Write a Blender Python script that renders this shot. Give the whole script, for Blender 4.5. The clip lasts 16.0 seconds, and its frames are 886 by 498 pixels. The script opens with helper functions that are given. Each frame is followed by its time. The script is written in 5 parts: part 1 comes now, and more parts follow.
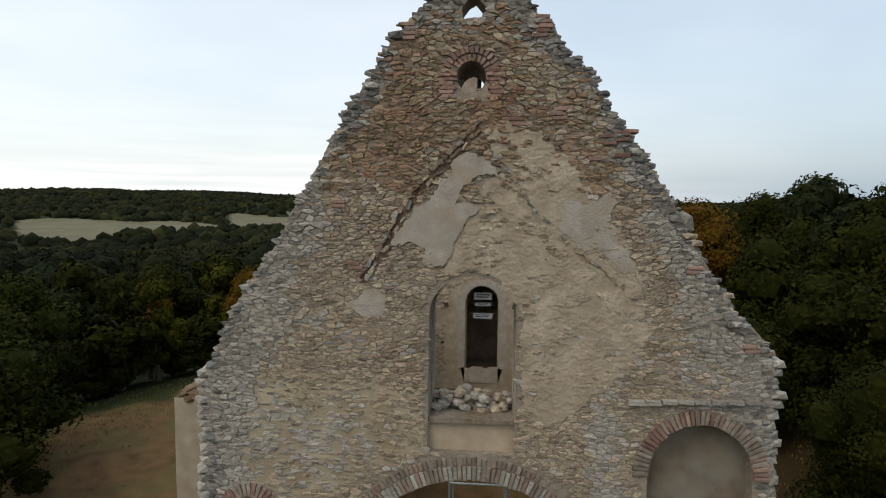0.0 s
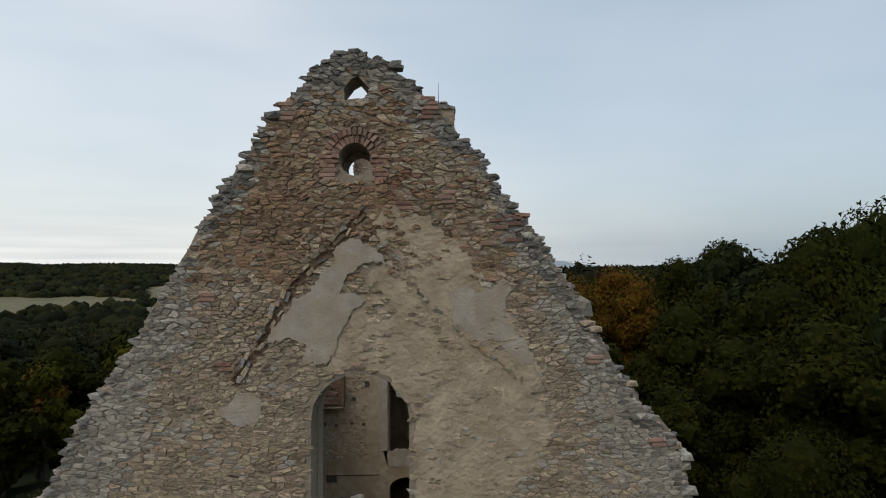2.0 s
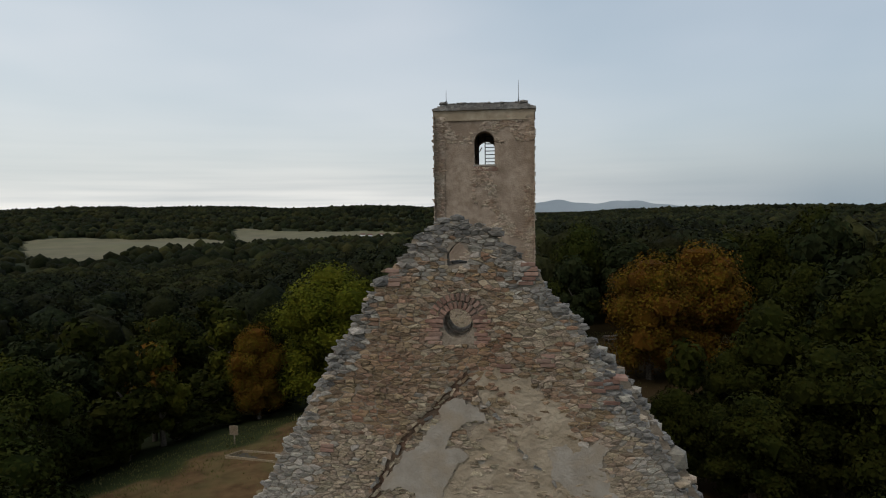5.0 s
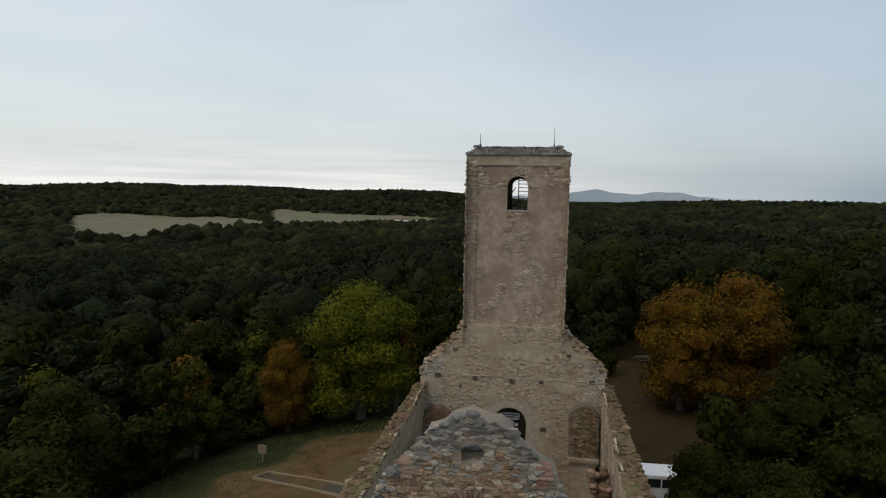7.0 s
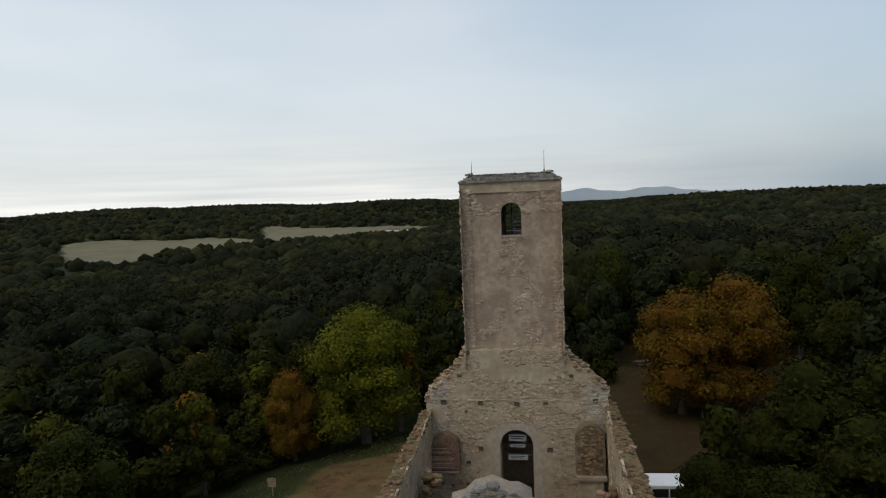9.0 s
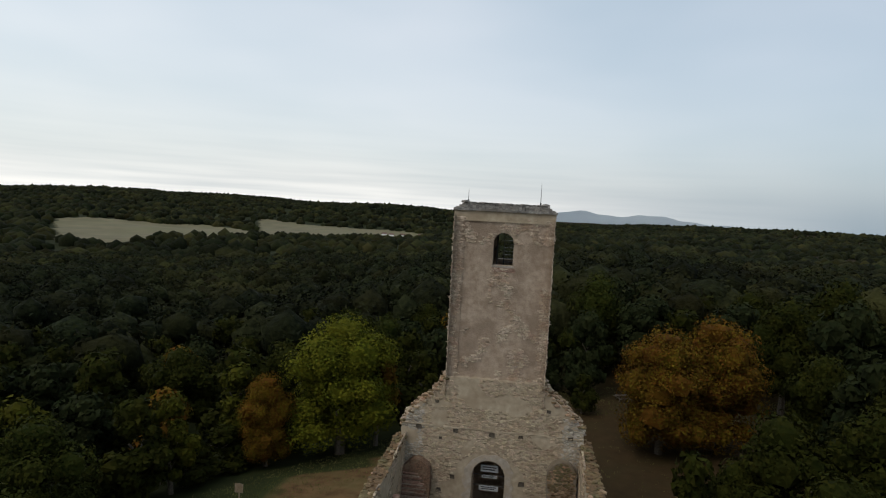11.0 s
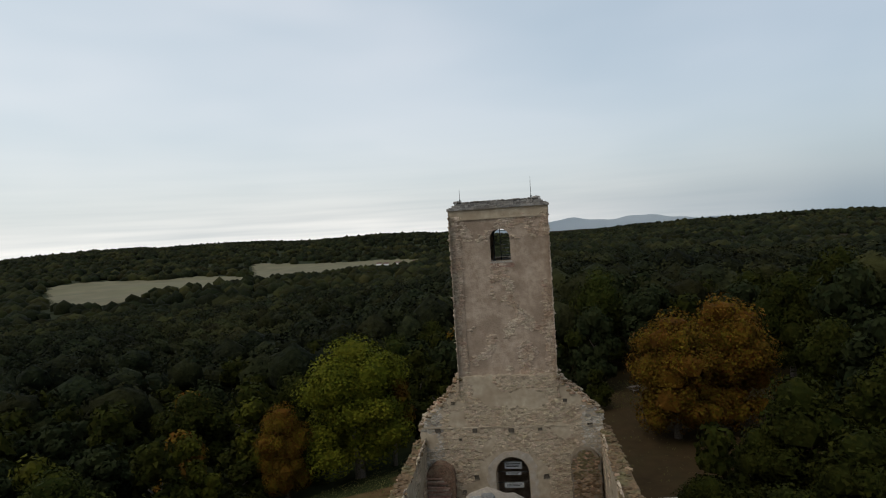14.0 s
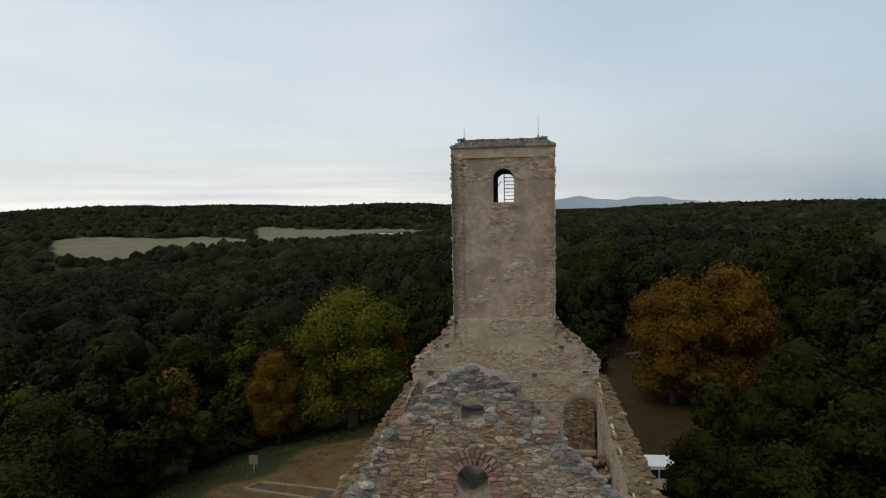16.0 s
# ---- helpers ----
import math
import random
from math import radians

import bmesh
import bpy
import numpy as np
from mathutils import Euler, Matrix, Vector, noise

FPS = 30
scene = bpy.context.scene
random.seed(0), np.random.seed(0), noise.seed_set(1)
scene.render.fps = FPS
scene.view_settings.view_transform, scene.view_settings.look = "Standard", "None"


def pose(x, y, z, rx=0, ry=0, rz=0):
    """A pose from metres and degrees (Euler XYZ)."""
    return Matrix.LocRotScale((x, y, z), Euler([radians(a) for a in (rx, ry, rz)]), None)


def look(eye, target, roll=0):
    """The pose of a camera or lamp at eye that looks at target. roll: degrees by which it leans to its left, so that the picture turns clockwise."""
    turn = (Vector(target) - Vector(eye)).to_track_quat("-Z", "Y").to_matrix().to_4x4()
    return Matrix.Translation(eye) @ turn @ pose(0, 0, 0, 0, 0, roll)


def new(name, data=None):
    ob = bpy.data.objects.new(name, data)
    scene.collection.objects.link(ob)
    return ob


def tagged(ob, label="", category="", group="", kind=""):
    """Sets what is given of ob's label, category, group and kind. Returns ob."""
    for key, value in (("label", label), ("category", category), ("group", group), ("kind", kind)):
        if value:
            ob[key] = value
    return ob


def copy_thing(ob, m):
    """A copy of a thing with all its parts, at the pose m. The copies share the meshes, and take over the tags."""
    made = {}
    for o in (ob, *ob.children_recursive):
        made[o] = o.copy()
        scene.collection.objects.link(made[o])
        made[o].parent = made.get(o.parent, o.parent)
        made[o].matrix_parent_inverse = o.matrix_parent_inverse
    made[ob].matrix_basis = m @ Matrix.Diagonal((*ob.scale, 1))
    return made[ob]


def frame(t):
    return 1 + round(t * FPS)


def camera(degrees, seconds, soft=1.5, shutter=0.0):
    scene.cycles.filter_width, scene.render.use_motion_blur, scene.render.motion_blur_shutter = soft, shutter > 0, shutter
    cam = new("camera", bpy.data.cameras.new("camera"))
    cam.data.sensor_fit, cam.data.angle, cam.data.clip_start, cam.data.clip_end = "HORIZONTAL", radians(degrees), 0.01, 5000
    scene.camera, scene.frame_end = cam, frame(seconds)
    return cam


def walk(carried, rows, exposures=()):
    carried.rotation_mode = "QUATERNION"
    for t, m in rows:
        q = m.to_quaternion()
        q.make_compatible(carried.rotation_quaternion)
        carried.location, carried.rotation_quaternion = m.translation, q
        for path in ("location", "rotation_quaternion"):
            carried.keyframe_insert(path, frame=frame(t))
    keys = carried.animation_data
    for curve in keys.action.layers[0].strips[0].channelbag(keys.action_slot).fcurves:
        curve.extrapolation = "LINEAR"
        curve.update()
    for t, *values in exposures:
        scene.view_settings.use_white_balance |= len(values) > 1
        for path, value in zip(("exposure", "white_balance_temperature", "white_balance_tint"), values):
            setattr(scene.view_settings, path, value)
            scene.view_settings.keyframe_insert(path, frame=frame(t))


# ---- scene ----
cam = camera(74.0, 16.0, soft=1.1)
EXPOSURES = [(0, 0.28), (1, 0.13), (2, -0.02), (3, -0.07), (4, -0.15), (5, -0.2), (7.5, -0.08), (9, -0.05), (12, 0.02), (13, 0.0), (14.5, -0.1), (15, -0.1), (16, -0.05)]
PATH = [
    (0, (1.086, 0.927, 13.749), (0.921, 2.914, 13.583), 0.7),
    (0.5, (1.176, 0.978, 13.764), (1.014, 2.966, 13.619), 9.7),
    (1, (1.762, 1.175, 13.795), (1.55, 3.164, 13.747), 8.1),
    (1.5, (1.9, 1.533, 13.869), (1.896, 3.532, 13.894), 2.9),
    (2, (1.836, 1.767, 14.108), (1.896, 3.765, 14.172), -0.4),
    (2.5, (1.736, 1.914, 14.376), (1.774, 3.914, 14.407), -0.7),
    (3, (1.696, 2.017, 14.685), (1.769, 4.015, 14.674), -0.2),
    (3.5, (1.541, 2.024, 15.279), (1.67, 4.019, 15.252), -1.1),
    (4, (1.525, 1.892, 16.361), (1.685, 3.885, 16.318), -2.1),
    (4.5, (1.541, 1.718, 17.184), (1.717, 3.708, 17.101), -3.2),
    (5, (1.37, 1.361, 17.912), (1.186, 3.347, 17.776), -0.7),
    (5.2, (1.628, 1.25, 18.302), (1.308, 3.218, 18.154), -2.8),
    (7.3, (1.561, 1.938, 21.634), (1.266, 3.907, 21.447), 1.2),
    (7.5, (1.502, 1.915, 21.646), (1.211, 3.885, 21.463), -0.1),
    (8, (1.316, 1.687, 21.806), (1.042, 3.667, 21.752), -1.2),
    (8.5, (1.23, 1.648, 22.267), (0.975, 3.627, 22.145), -2.0),
    (9, (1.356, 1.432, 22.89), (1.083, 3.406, 22.727), -2.3),
    (9.2, (1.373, 1.54, 23.258), (1.101, 3.517, 23.123), -1.5),
    (11.5, (1.53, 1.602, 23.844), (1.278, 3.581, 23.713), 3.3),
    (12, (1.329, 1.581, 23.862), (1.083, 3.562, 23.745), 1.8),
    (12.5, (1.229, 1.341, 23.691), (0.973, 3.323, 23.611), 0.7),
    (13, (1.105, 1.638, 23.329), (0.877, 3.624, 23.267), -0.0),
    (13.5, (1.163, 1.562, 22.956), (0.944, 3.55, 22.922), -4.4),
    (14, (1.389, 1.121, 22.567), (1.154, 3.107, 22.513), -3.7),
    (14.5, (1.372, 1.665, 21.913), (1.119, 3.642, 21.752), -3.1),
    (15, (1.385, 1.892, 21.45), (1.11, 3.866, 21.293), -2.2),
    (15.5, (1.41, 2.007, 20.941), (1.147, 3.986, 20.836), 0.2),
    (16, (1.442, 2.113, 20.439), (1.19, 4.092, 20.293), -1.0),
]
walk(cam, [(t, look(eye, target, roll)) for t, eye, target, roll in PATH], EXPOSURES)

# ---- world and light: an overcast evening sky, brighter low on one side ----
SUN_AZ, SUN_EL = 214.0, 56.0
world = bpy.data.worlds.new("overcast_sky")
scene.world = world
world.use_nodes = True
wn, wl = world.node_tree.nodes, world.node_tree.links
wn.clear()
w_out = wn.new("ShaderNodeOutputWorld")
w_bg = wn.new("ShaderNodeBackground")
w_sky = wn.new("ShaderNodeTexSky")
w_sky.sky_type, w_sky.sun_disc = "NISHITA", False
w_sky.sun_elevation, w_sky.sun_rotation = radians(SUN_EL), radians(SUN_AZ)
w_sky.dust_density, w_sky.air_density = 4.0, 1.2
w_co = wn.new("ShaderNodeTexCoord")
w_map = wn.new("ShaderNodeMapping")
w_map.inputs["Scale"].default_value = (1.0, 1.0, 3.2)
wl.new(w_co.outputs["Generated"], w_map.inputs["Vector"])
w_noise = wn.new("ShaderNodeTexNoise")
w_noise.inputs["Scale"].default_value, w_noise.inputs["Detail"].default_value = 1.5, 3.0
w_noise.inputs["Roughness"].default_value = 0.45
wl.new(w_map.outputs["Vector"], w_noise.inputs["Vector"])
w_ramp = wn.new("ShaderNodeValToRGB")
w_ramp.color_ramp.elements[0].position, w_ramp.color_ramp.elements[0].color = 0.3, (0.59, 0.685, 0.73, 1)
w_ramp.color_ramp.elements[1].position, w_ramp.color_ramp.elements[1].color = 0.68, (0.9, 0.905, 0.9, 1)
wl.new(w_noise.outputs["Fac"], w_ramp.inputs["Fac"])
w_sep = wn.new("ShaderNodeSeparateXYZ")
wl.new(w_co.outputs["Generated"], w_sep.inputs["Vector"])


def w_math(op, a, b=None, clamp=False):
    n = wn.new("ShaderNodeMath")
    n.operation, n.use_clamp = op, clamp
    for k, v in enumerate((a, b)):
        if v is None:
            continue
        if isinstance(v, (int, float)):
            n.inputs[k].default_value = v
        else:
            wl.new(v, n.inputs[k])
    return n.outputs[0]


def w_mix(fac, a, b, kind="MIX"):
    n = wn.new("ShaderNodeMixRGB")
    n.blend_type = kind
    for k, v in enumerate((fac, a, b)):
        if isinstance(v, float):
            n.inputs[k].default_value = v
        elif isinstance(v, tuple):
            n.inputs[k].default_value = v
        else:
            wl.new(v, n.inputs[k])
    return n.outputs[0]


# low glow to the west-south-west, darker blue-grey cloud on the other side
w_side = w_math("MULTIPLY_ADD", w_sep.outputs["X"], -0.75, True)
w_side.node.inputs[2].default_value = 0.35
w_cloud = w_mix(w_side, w_mix(1.0, w_ramp.outputs["Color"], (0.55, 0.62, 0.69, 1), "MULTIPLY"), w_ramp.outputs["Color"])
w_low = w_math("POWER", w_math("SUBTRACT", 1.0, w_math("ABSOLUTE", w_sep.outputs["Z"]), True), 22.0)
w_glow = w_math("MULTIPLY", w_low, w_math("MULTIPLY", w_side, 1.9, True))
w_streak = wn.new("ShaderNodeTexNoise")
w_map2 = wn.new("ShaderNodeMapping")
w_map2.inputs["Scale"].default_value = (1.2, 1.2, 26.0)
wl.new(w_co.outputs["Generated"], w_map2.inputs["Vector"])
wl.new(w_map2.outputs["Vector"], w_streak.inputs["Vector"])
w_streak.inputs["Scale"].default_value = 3.0
w_cloud = w_mix(w_math("MULTIPLY", w_glow, w_streak.outputs["Fac"], True), w_cloud, (1.7, 1.62, 1.5, 1))
w_all = w_mix(0.06, w_cloud, w_sky.outputs["Color"])
wl.new(w_all, w_bg.inputs["Color"])
w_bg.inputs["Strength"].default_value = 0.88
wl.new(w_bg.outputs["Background"], w_out.inputs["Surface"])

sun = new("sun", bpy.data.lights.new("sun", "SUN"))
sun.data.energy, sun.data.angle, sun.data.color = 0.5, radians(14), (1.0, 0.93, 0.84)
sun_way = Vector((math.sin(radians(SUN_AZ)) * math.cos(radians(SUN_EL)), math.cos(radians(SUN_AZ)) * math.cos(radians(SUN_EL)), math.sin(radians(SUN_EL))))
sun.matrix_world = look(sun_way * 60, (0, 0, 0))

# ---- materials ----
def material(name, low, high, scale=4.0, rough=0.9, bump=0.3, bump_scale=40.0, vary=0.0, third=None, third_scale=0.6, third_amount=0.5, metal=0.0, island=0.0, hue=None):
    """Two-scale procedural surface: fine grain between two colours, broad stains of a third, fine relief."""
    m = bpy.data.materials.new(name)
    m.use_nodes = True
    n, l = m.node_tree.nodes, m.node_tree.links
    b = n["Principled BSDF"]
    b.inputs["Roughness"].default_value, b.inputs["Metallic"].default_value = rough, metal
    b.inputs["Specular IOR Level"].default_value = 0.25
    geo = n.new("ShaderNodeNewGeometry")
    grain = n.new("ShaderNodeTexNoise")
    grain.inputs["Scale"].default_value, grain.inputs["Detail"].default_value = scale, 6.0
    l.new(geo.outputs["Position"], grain.inputs["Vector"])
    ramp = n.new("ShaderNodeValToRGB")
    ramp.color_ramp.elements[0].position, ramp.color_ramp.elements[0].color = 0.3, (*low, 1)
    ramp.color_ramp.elements[1].position, ramp.color_ramp.elements[1].color = 0.72, (*high, 1)
    l.new(grain.outputs["Fac"], ramp.inputs["Fac"])
    colour = ramp.outputs["Color"]
    if third:
        stain = n.new("ShaderNodeTexNoise")
        stain.inputs["Scale"].default_value, stain.inputs["Detail"].default_value = third_scale, 4.0
        l.new(geo.outputs["Position"], stain.inputs["Vector"])
        sr = n.new("ShaderNodeValToRGB")
        sr.color_ramp.elements[0].position, sr.color_ramp.elements[1].position = 0.46, 0.64
        sr.color_ramp.elements[1].color = (third_amount, third_amount, third_amount, 1)
        l.new(stain.outputs["Fac"], sr.inputs["Fac"])
        mix = n.new("ShaderNodeMixRGB")
        l.new(sr.outputs["Color"], mix.inputs[0])
        l.new(colour, mix.inputs[1])
        mix.inputs[2].default_value = (*third, 1)
        colour = mix.outputs[0]
    if vary or island:
        info = n.new("ShaderNodeObjectInfo")
        hsv = n.new("ShaderNodeHueSaturation")
        src = geo.outputs["Random Per Island"] if island else info.outputs["Random"]
        amount = island or vary
        mr = n.new("ShaderNodeMapRange")
        mr.inputs["To Min"].default_value, mr.inputs["To Max"].default_value = 1 - amount, 1 + amount
        l.new(src, mr.inputs["Value"])
        l.new(mr.outputs[0], hsv.inputs["Value"])
        if hue:
            mh = n.new("ShaderNodeMapRange")
            mh.inputs["To Min"].default_value, mh.inputs["To Max"].default_value = 0.5 - hue, 0.5 + hue
            w = n.new("ShaderNodeMath")
            w.operation = "FRACT"
            w2 = n.new("ShaderNodeMath")
            w2.operation = "MULTIPLY"
            w2.inputs[1].default_value = 7.31
            l.new(src, w2.inputs[0])
            l.new(w2.outputs[0], w.inputs[0])
            l.new(w.outputs[0], mh.inputs["Value"])
            l.new(mh.outputs[0], hsv.inputs["Hue"])
        l.new(colour, hsv.inputs["Color"])
        colour = hsv.outputs["Color"]
    l.new(colour, b.inputs["Base Color"])
    if bump:
        bn = n.new("ShaderNodeTexNoise")
        bn.inputs["Scale"].default_value, bn.inputs["Detail"].default_value = bump_scale, 5.0
        l.new(geo.outputs["Position"], bn.inputs["Vector"])
        bp = n.new("ShaderNodeBump")
        bp.inputs["Strength"].default_value, bp.inputs["Distance"].default_value = bump, 0.02
        l.new(bn.outputs["Fac"], bp.inputs["Height"])
        l.new(bp.outputs["Normal"], b.inputs["Normal"])
    return m


def stone_pair(name, low, high, scale, bump, bump_scale, third, third_scale, amount, spread, hue):
    """The same stone twice: for joined stones, varied island by island, and for single ones, varied object by object."""
    return tuple(material(name + tail, low, high, scale, bump=bump, bump_scale=bump_scale, third=third, third_scale=third_scale, third_amount=amount, hue=hue, **{key: spread}) for tail, key in (("", "island"), ("_single", "vary")))


M_STONE, M_STONE1 = stone_pair("rubble_stone", (0.155, 0.12, 0.08), (0.55, 0.447, 0.32), 17.0, 1.0, 30, (0.33, 0.24, 0.15), 0.8, 0.5, 0.28, 0.014)
M_GREY, M_GREY1 = stone_pair("weathered_stone", (0.18, 0.158, 0.128), (0.5, 0.455, 0.38), 18.0, 1.0, 32, (0.27, 0.24, 0.196), 0.6, 0.5, 0.28, 0.012)
M_DARK, M_DARK1 = stone_pair("lichen_dark_stone", (0.085, 0.08, 0.072), (0.31, 0.29, 0.26), 14.0, 0.9, 30, (0.19, 0.165, 0.13), 0.8, 0.6, 0.35, 0.008)
M_PALE, M_PALE1 = stone_pair("lime_washed_stone", (0.22, 0.195, 0.16), (0.48, 0.43, 0.36), 9.0, 0.7, 24, (0.33, 0.28, 0.215), 1.0, 0.5, 0.18, 0.008)
M_RUST, M_RUST1 = stone_pair("iron_stained_stone", (0.13, 0.086, 0.053), (0.41, 0.29, 0.186), 16.0, 1.0, 30, (0.28, 0.16, 0.09), 1.0, 0.6, 0.28, 0.014)
M_MORTAR = material("lime_mortar", (0.17, 0.135, 0.098), (0.36, 0.295, 0.22), 9.0, bump=0.8, bump_scale=45, third=(0.19, 0.165, 0.13), third_scale=0.8)
M_PLASTER = material("beige_lime_plaster", (0.3, 0.226, 0.148), (0.43, 0.342, 0.238), 2.4, bump=0.45, bump_scale=14, third=(0.27, 0.2, 0.13), third_scale=0.55, third_amount=0.8)
M_TOWER = material("brown_weathered_plaster", (0.25, 0.187, 0.132), (0.4, 0.318, 0.24), 3.4, bump=0.9, bump_scale=11, third=(0.21, 0.155, 0.11), third_scale=0.7, third_amount=0.8)
M_TOWER.node_tree.nodes["Bump"].inputs["Distance"].default_value = 0.05
M_RENDER = material("thin_beige_render", (0.26, 0.205, 0.14), (0.47, 0.385, 0.275), 2.2, bump=1.0, bump_scale=9, third=(0.3, 0.235, 0.155), third_scale=1.3, third_amount=0.7)
M_RENDER.node_tree.nodes["Bump"].inputs["Distance"].default_value = 0.05
M_LOWPLASTER = material("thin_olive_render", (0.24, 0.195, 0.122), (0.42, 0.35, 0.235), 2.6, bump=0.9, bump_scale=12, third=(0.27, 0.2, 0.125), third_scale=0.9, third_amount=0.7)
M_GPLASTER = material("grey_plaster", (0.275, 0.236, 0.186), (0.395, 0.348, 0.284), 4.0, bump=0.8, bump_scale=22, third=(0.32, 0.255, 0.18), third_scale=2.2, third_amount=0.8)
M_SCAR = material("rusty_groove_rubble", (0.075, 0.048, 0.032), (0.21, 0.125, 0.08), 11.0, bump=1.0, bump_scale=24, third=(0.2, 0.15, 0.1), third_scale=3.0, third_amount=0.6)
M_WPLASTER = material("old_white_plaster", (0.27, 0.215, 0.145), (0.41, 0.345, 0.25), 3.0, bump=0.35, bump_scale=20, third=(0.25, 0.19, 0.125), third_scale=0.7, third_amount=0.6)
for m in (M_STONE, M_STONE1, M_GREY, M_GREY1, M_PALE, M_PALE1, M_RUST, M_RUST1):
    m.node_tree.nodes["Bump"].inputs["Distance"].default_value = 0.02
for m in (M_STONE, M_STONE1, M_GREY, M_GREY1, M_DARK, M_DARK1, M_PALE, M_PALE1, M_RUST, M_RUST1, M_MORTAR):
    # bedded stone: the grain runs level
    nt = m.node_tree
    for nd in [k for k in nt.nodes if k.type == "TEX_NOISE"]:
        src = nd.inputs["Vector"].links[0].from_socket
        flat = nt.nodes.new("ShaderNodeVectorMath")
        flat.operation = "MULTIPLY"
        flat.inputs[1].default_value = (1.0, 1.0, 1.6)
        nt.links.new(src, flat.inputs[0])
        nt.links.new(flat.outputs[0], nd.inputs["Vector"])
        if nd.inputs["Detail"].default_value > 5.5:
            nd.inputs["Roughness"].default_value = 0.74
M_QUOIN = material("pale_corner_stone", (0.26, 0.205, 0.148), (0.56, 0.465, 0.355), 9.0, bump=0.8, bump_scale=20, third=(0.3, 0.19, 0.125), third_scale=1.2, third_amount=0.6, island=0.18, hue=0.01)
M_BRICK = material("red_brick", (0.16, 0.088, 0.064), (0.29, 0.175, 0.13), 8.0, bump=0.4, bump_scale=50, vary=0.3, third=(0.3, 0.22, 0.17), third_scale=2.0, third_amount=0.5)
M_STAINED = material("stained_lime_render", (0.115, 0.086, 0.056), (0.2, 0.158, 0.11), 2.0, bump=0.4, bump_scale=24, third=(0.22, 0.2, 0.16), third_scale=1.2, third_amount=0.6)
M_BRICK2 = material("sooty_brown_brick", (0.15, 0.12, 0.09), (0.3, 0.245, 0.19), 8.0, bump=0.5, bump_scale=50, vary=0.3, third=(0.24, 0.14, 0.1), third_scale=3.0, third_amount=0.6)
M_TOPS = material("rubble_wall_top", (0.07, 0.043, 0.02), (0.19, 0.123, 0.066), 4.0, bump=0.7, bump_scale=20, third=(0.12, 0.11, 0.05), third_scale=1.1, third_amount=0.7, island=0.3)
M_WOOD = material("old_timber", (0.13, 0.095, 0.06), (0.27, 0.21, 0.14), 12.0, bump=0.3, third=(0.3, 0.27, 0.22), third_scale=1.5, vary=0.15)
M_PALEWOOD = material("pale_sawn_board", (0.2, 0.15, 0.09), (0.36, 0.29, 0.19), 10.0, bump=0.2, vary=0.15)
M_IRON = material("painted_iron", (0.05, 0.05, 0.052), (0.1, 0.1, 0.1), 20.0, rough=0.5, bump=0.1, metal=0.6)
M_STEEL = material("galvanised_steel", (0.42, 0.43, 0.44), (0.56, 0.57, 0.58), 14.0, rough=0.45, bump=0.1, metal=0.7)
M_WHITE = material("white_paint", (0.7, 0.71, 0.71), (0.8, 0.81, 0.81), 3.0, rough=0.35, bump=0.0)
M_BLACK = material("black_rubber", (0.015, 0.015, 0.015), (0.035, 0.035, 0.035), 20.0, rough=0.8)
M_SOIL = material("bare_earth", (0.07, 0.041, 0.018), (0.148, 0.09, 0.041), 0.9, bump=0.6, bump_scale=4, third=(0.1, 0.088, 0.034), third_scale=0.3, third_amount=0.55)
M_SOIL.node_tree.nodes["Principled BSDF"].inputs["Specular IOR Level"].default_value = 0.08
M_ROOF = material("clay_roof", (0.1, 0.062, 0.05), (0.16, 0.095, 0.075), 2.0)
M_BARK = material("bark", (0.06, 0.05, 0.04), (0.14, 0.115, 0.09), 8.0, bump=0.8, bump_scale=14)


def leaf_material(name, low, high, hue=0.02):
    m = material(name, low, high, 0.5, rough=0.9, bump=0.0, island=0.14, hue=hue)
    m.node_tree.nodes["Principled BSDF"].inputs["Specular IOR Level"].default_value = 0.05
    return m


M_LEAF = leaf_material("green_leaves", (0.0105, 0.0132, 0.002), (0.027, 0.0285, 0.004))
M_LEAF2 = leaf_material("light_green_leaves", (0.036, 0.043, 0.004), (0.108, 0.108, 0.009))
M_LEAF3 = leaf_material("ochre_leaves", (0.054, 0.031, 0.004), (0.122, 0.068, 0.008), 0.03)
M_LEAF4 = leaf_material("dark_green_leaves", (0.009, 0.0125, 0.0045), (0.021, 0.026, 0.0085))
M_LEAF5 = leaf_material("mid_green_leaves", (0.0135, 0.018, 0.003), (0.033, 0.037, 0.006))
M_LEAF6 = leaf_material("yellowing_green_leaves", (0.022, 0.025, 0.003), (0.066, 0.064, 0.007))
M_WOODS = material("far_woods", (0.0045, 0.0068, 0.0032), (0.019, 0.022, 0.0085), 0.9, rough=0.95, bump=0.6, bump_scale=0.55, third=(0.045, 0.042, 0.012), third_scale=0.012, third_amount=0.5, island=0.45, hue=0.02)
for nd in M_WOODS.node_tree.nodes:
    if nd.type == "BUMP":
        nd.inputs["Distance"].default_value, nd.inputs["Strength"].default_value = 1.6, 0.9
M_WOODS.node_tree.nodes["Principled BSDF"].inputs["Specular IOR Level"].default_value = 0.05
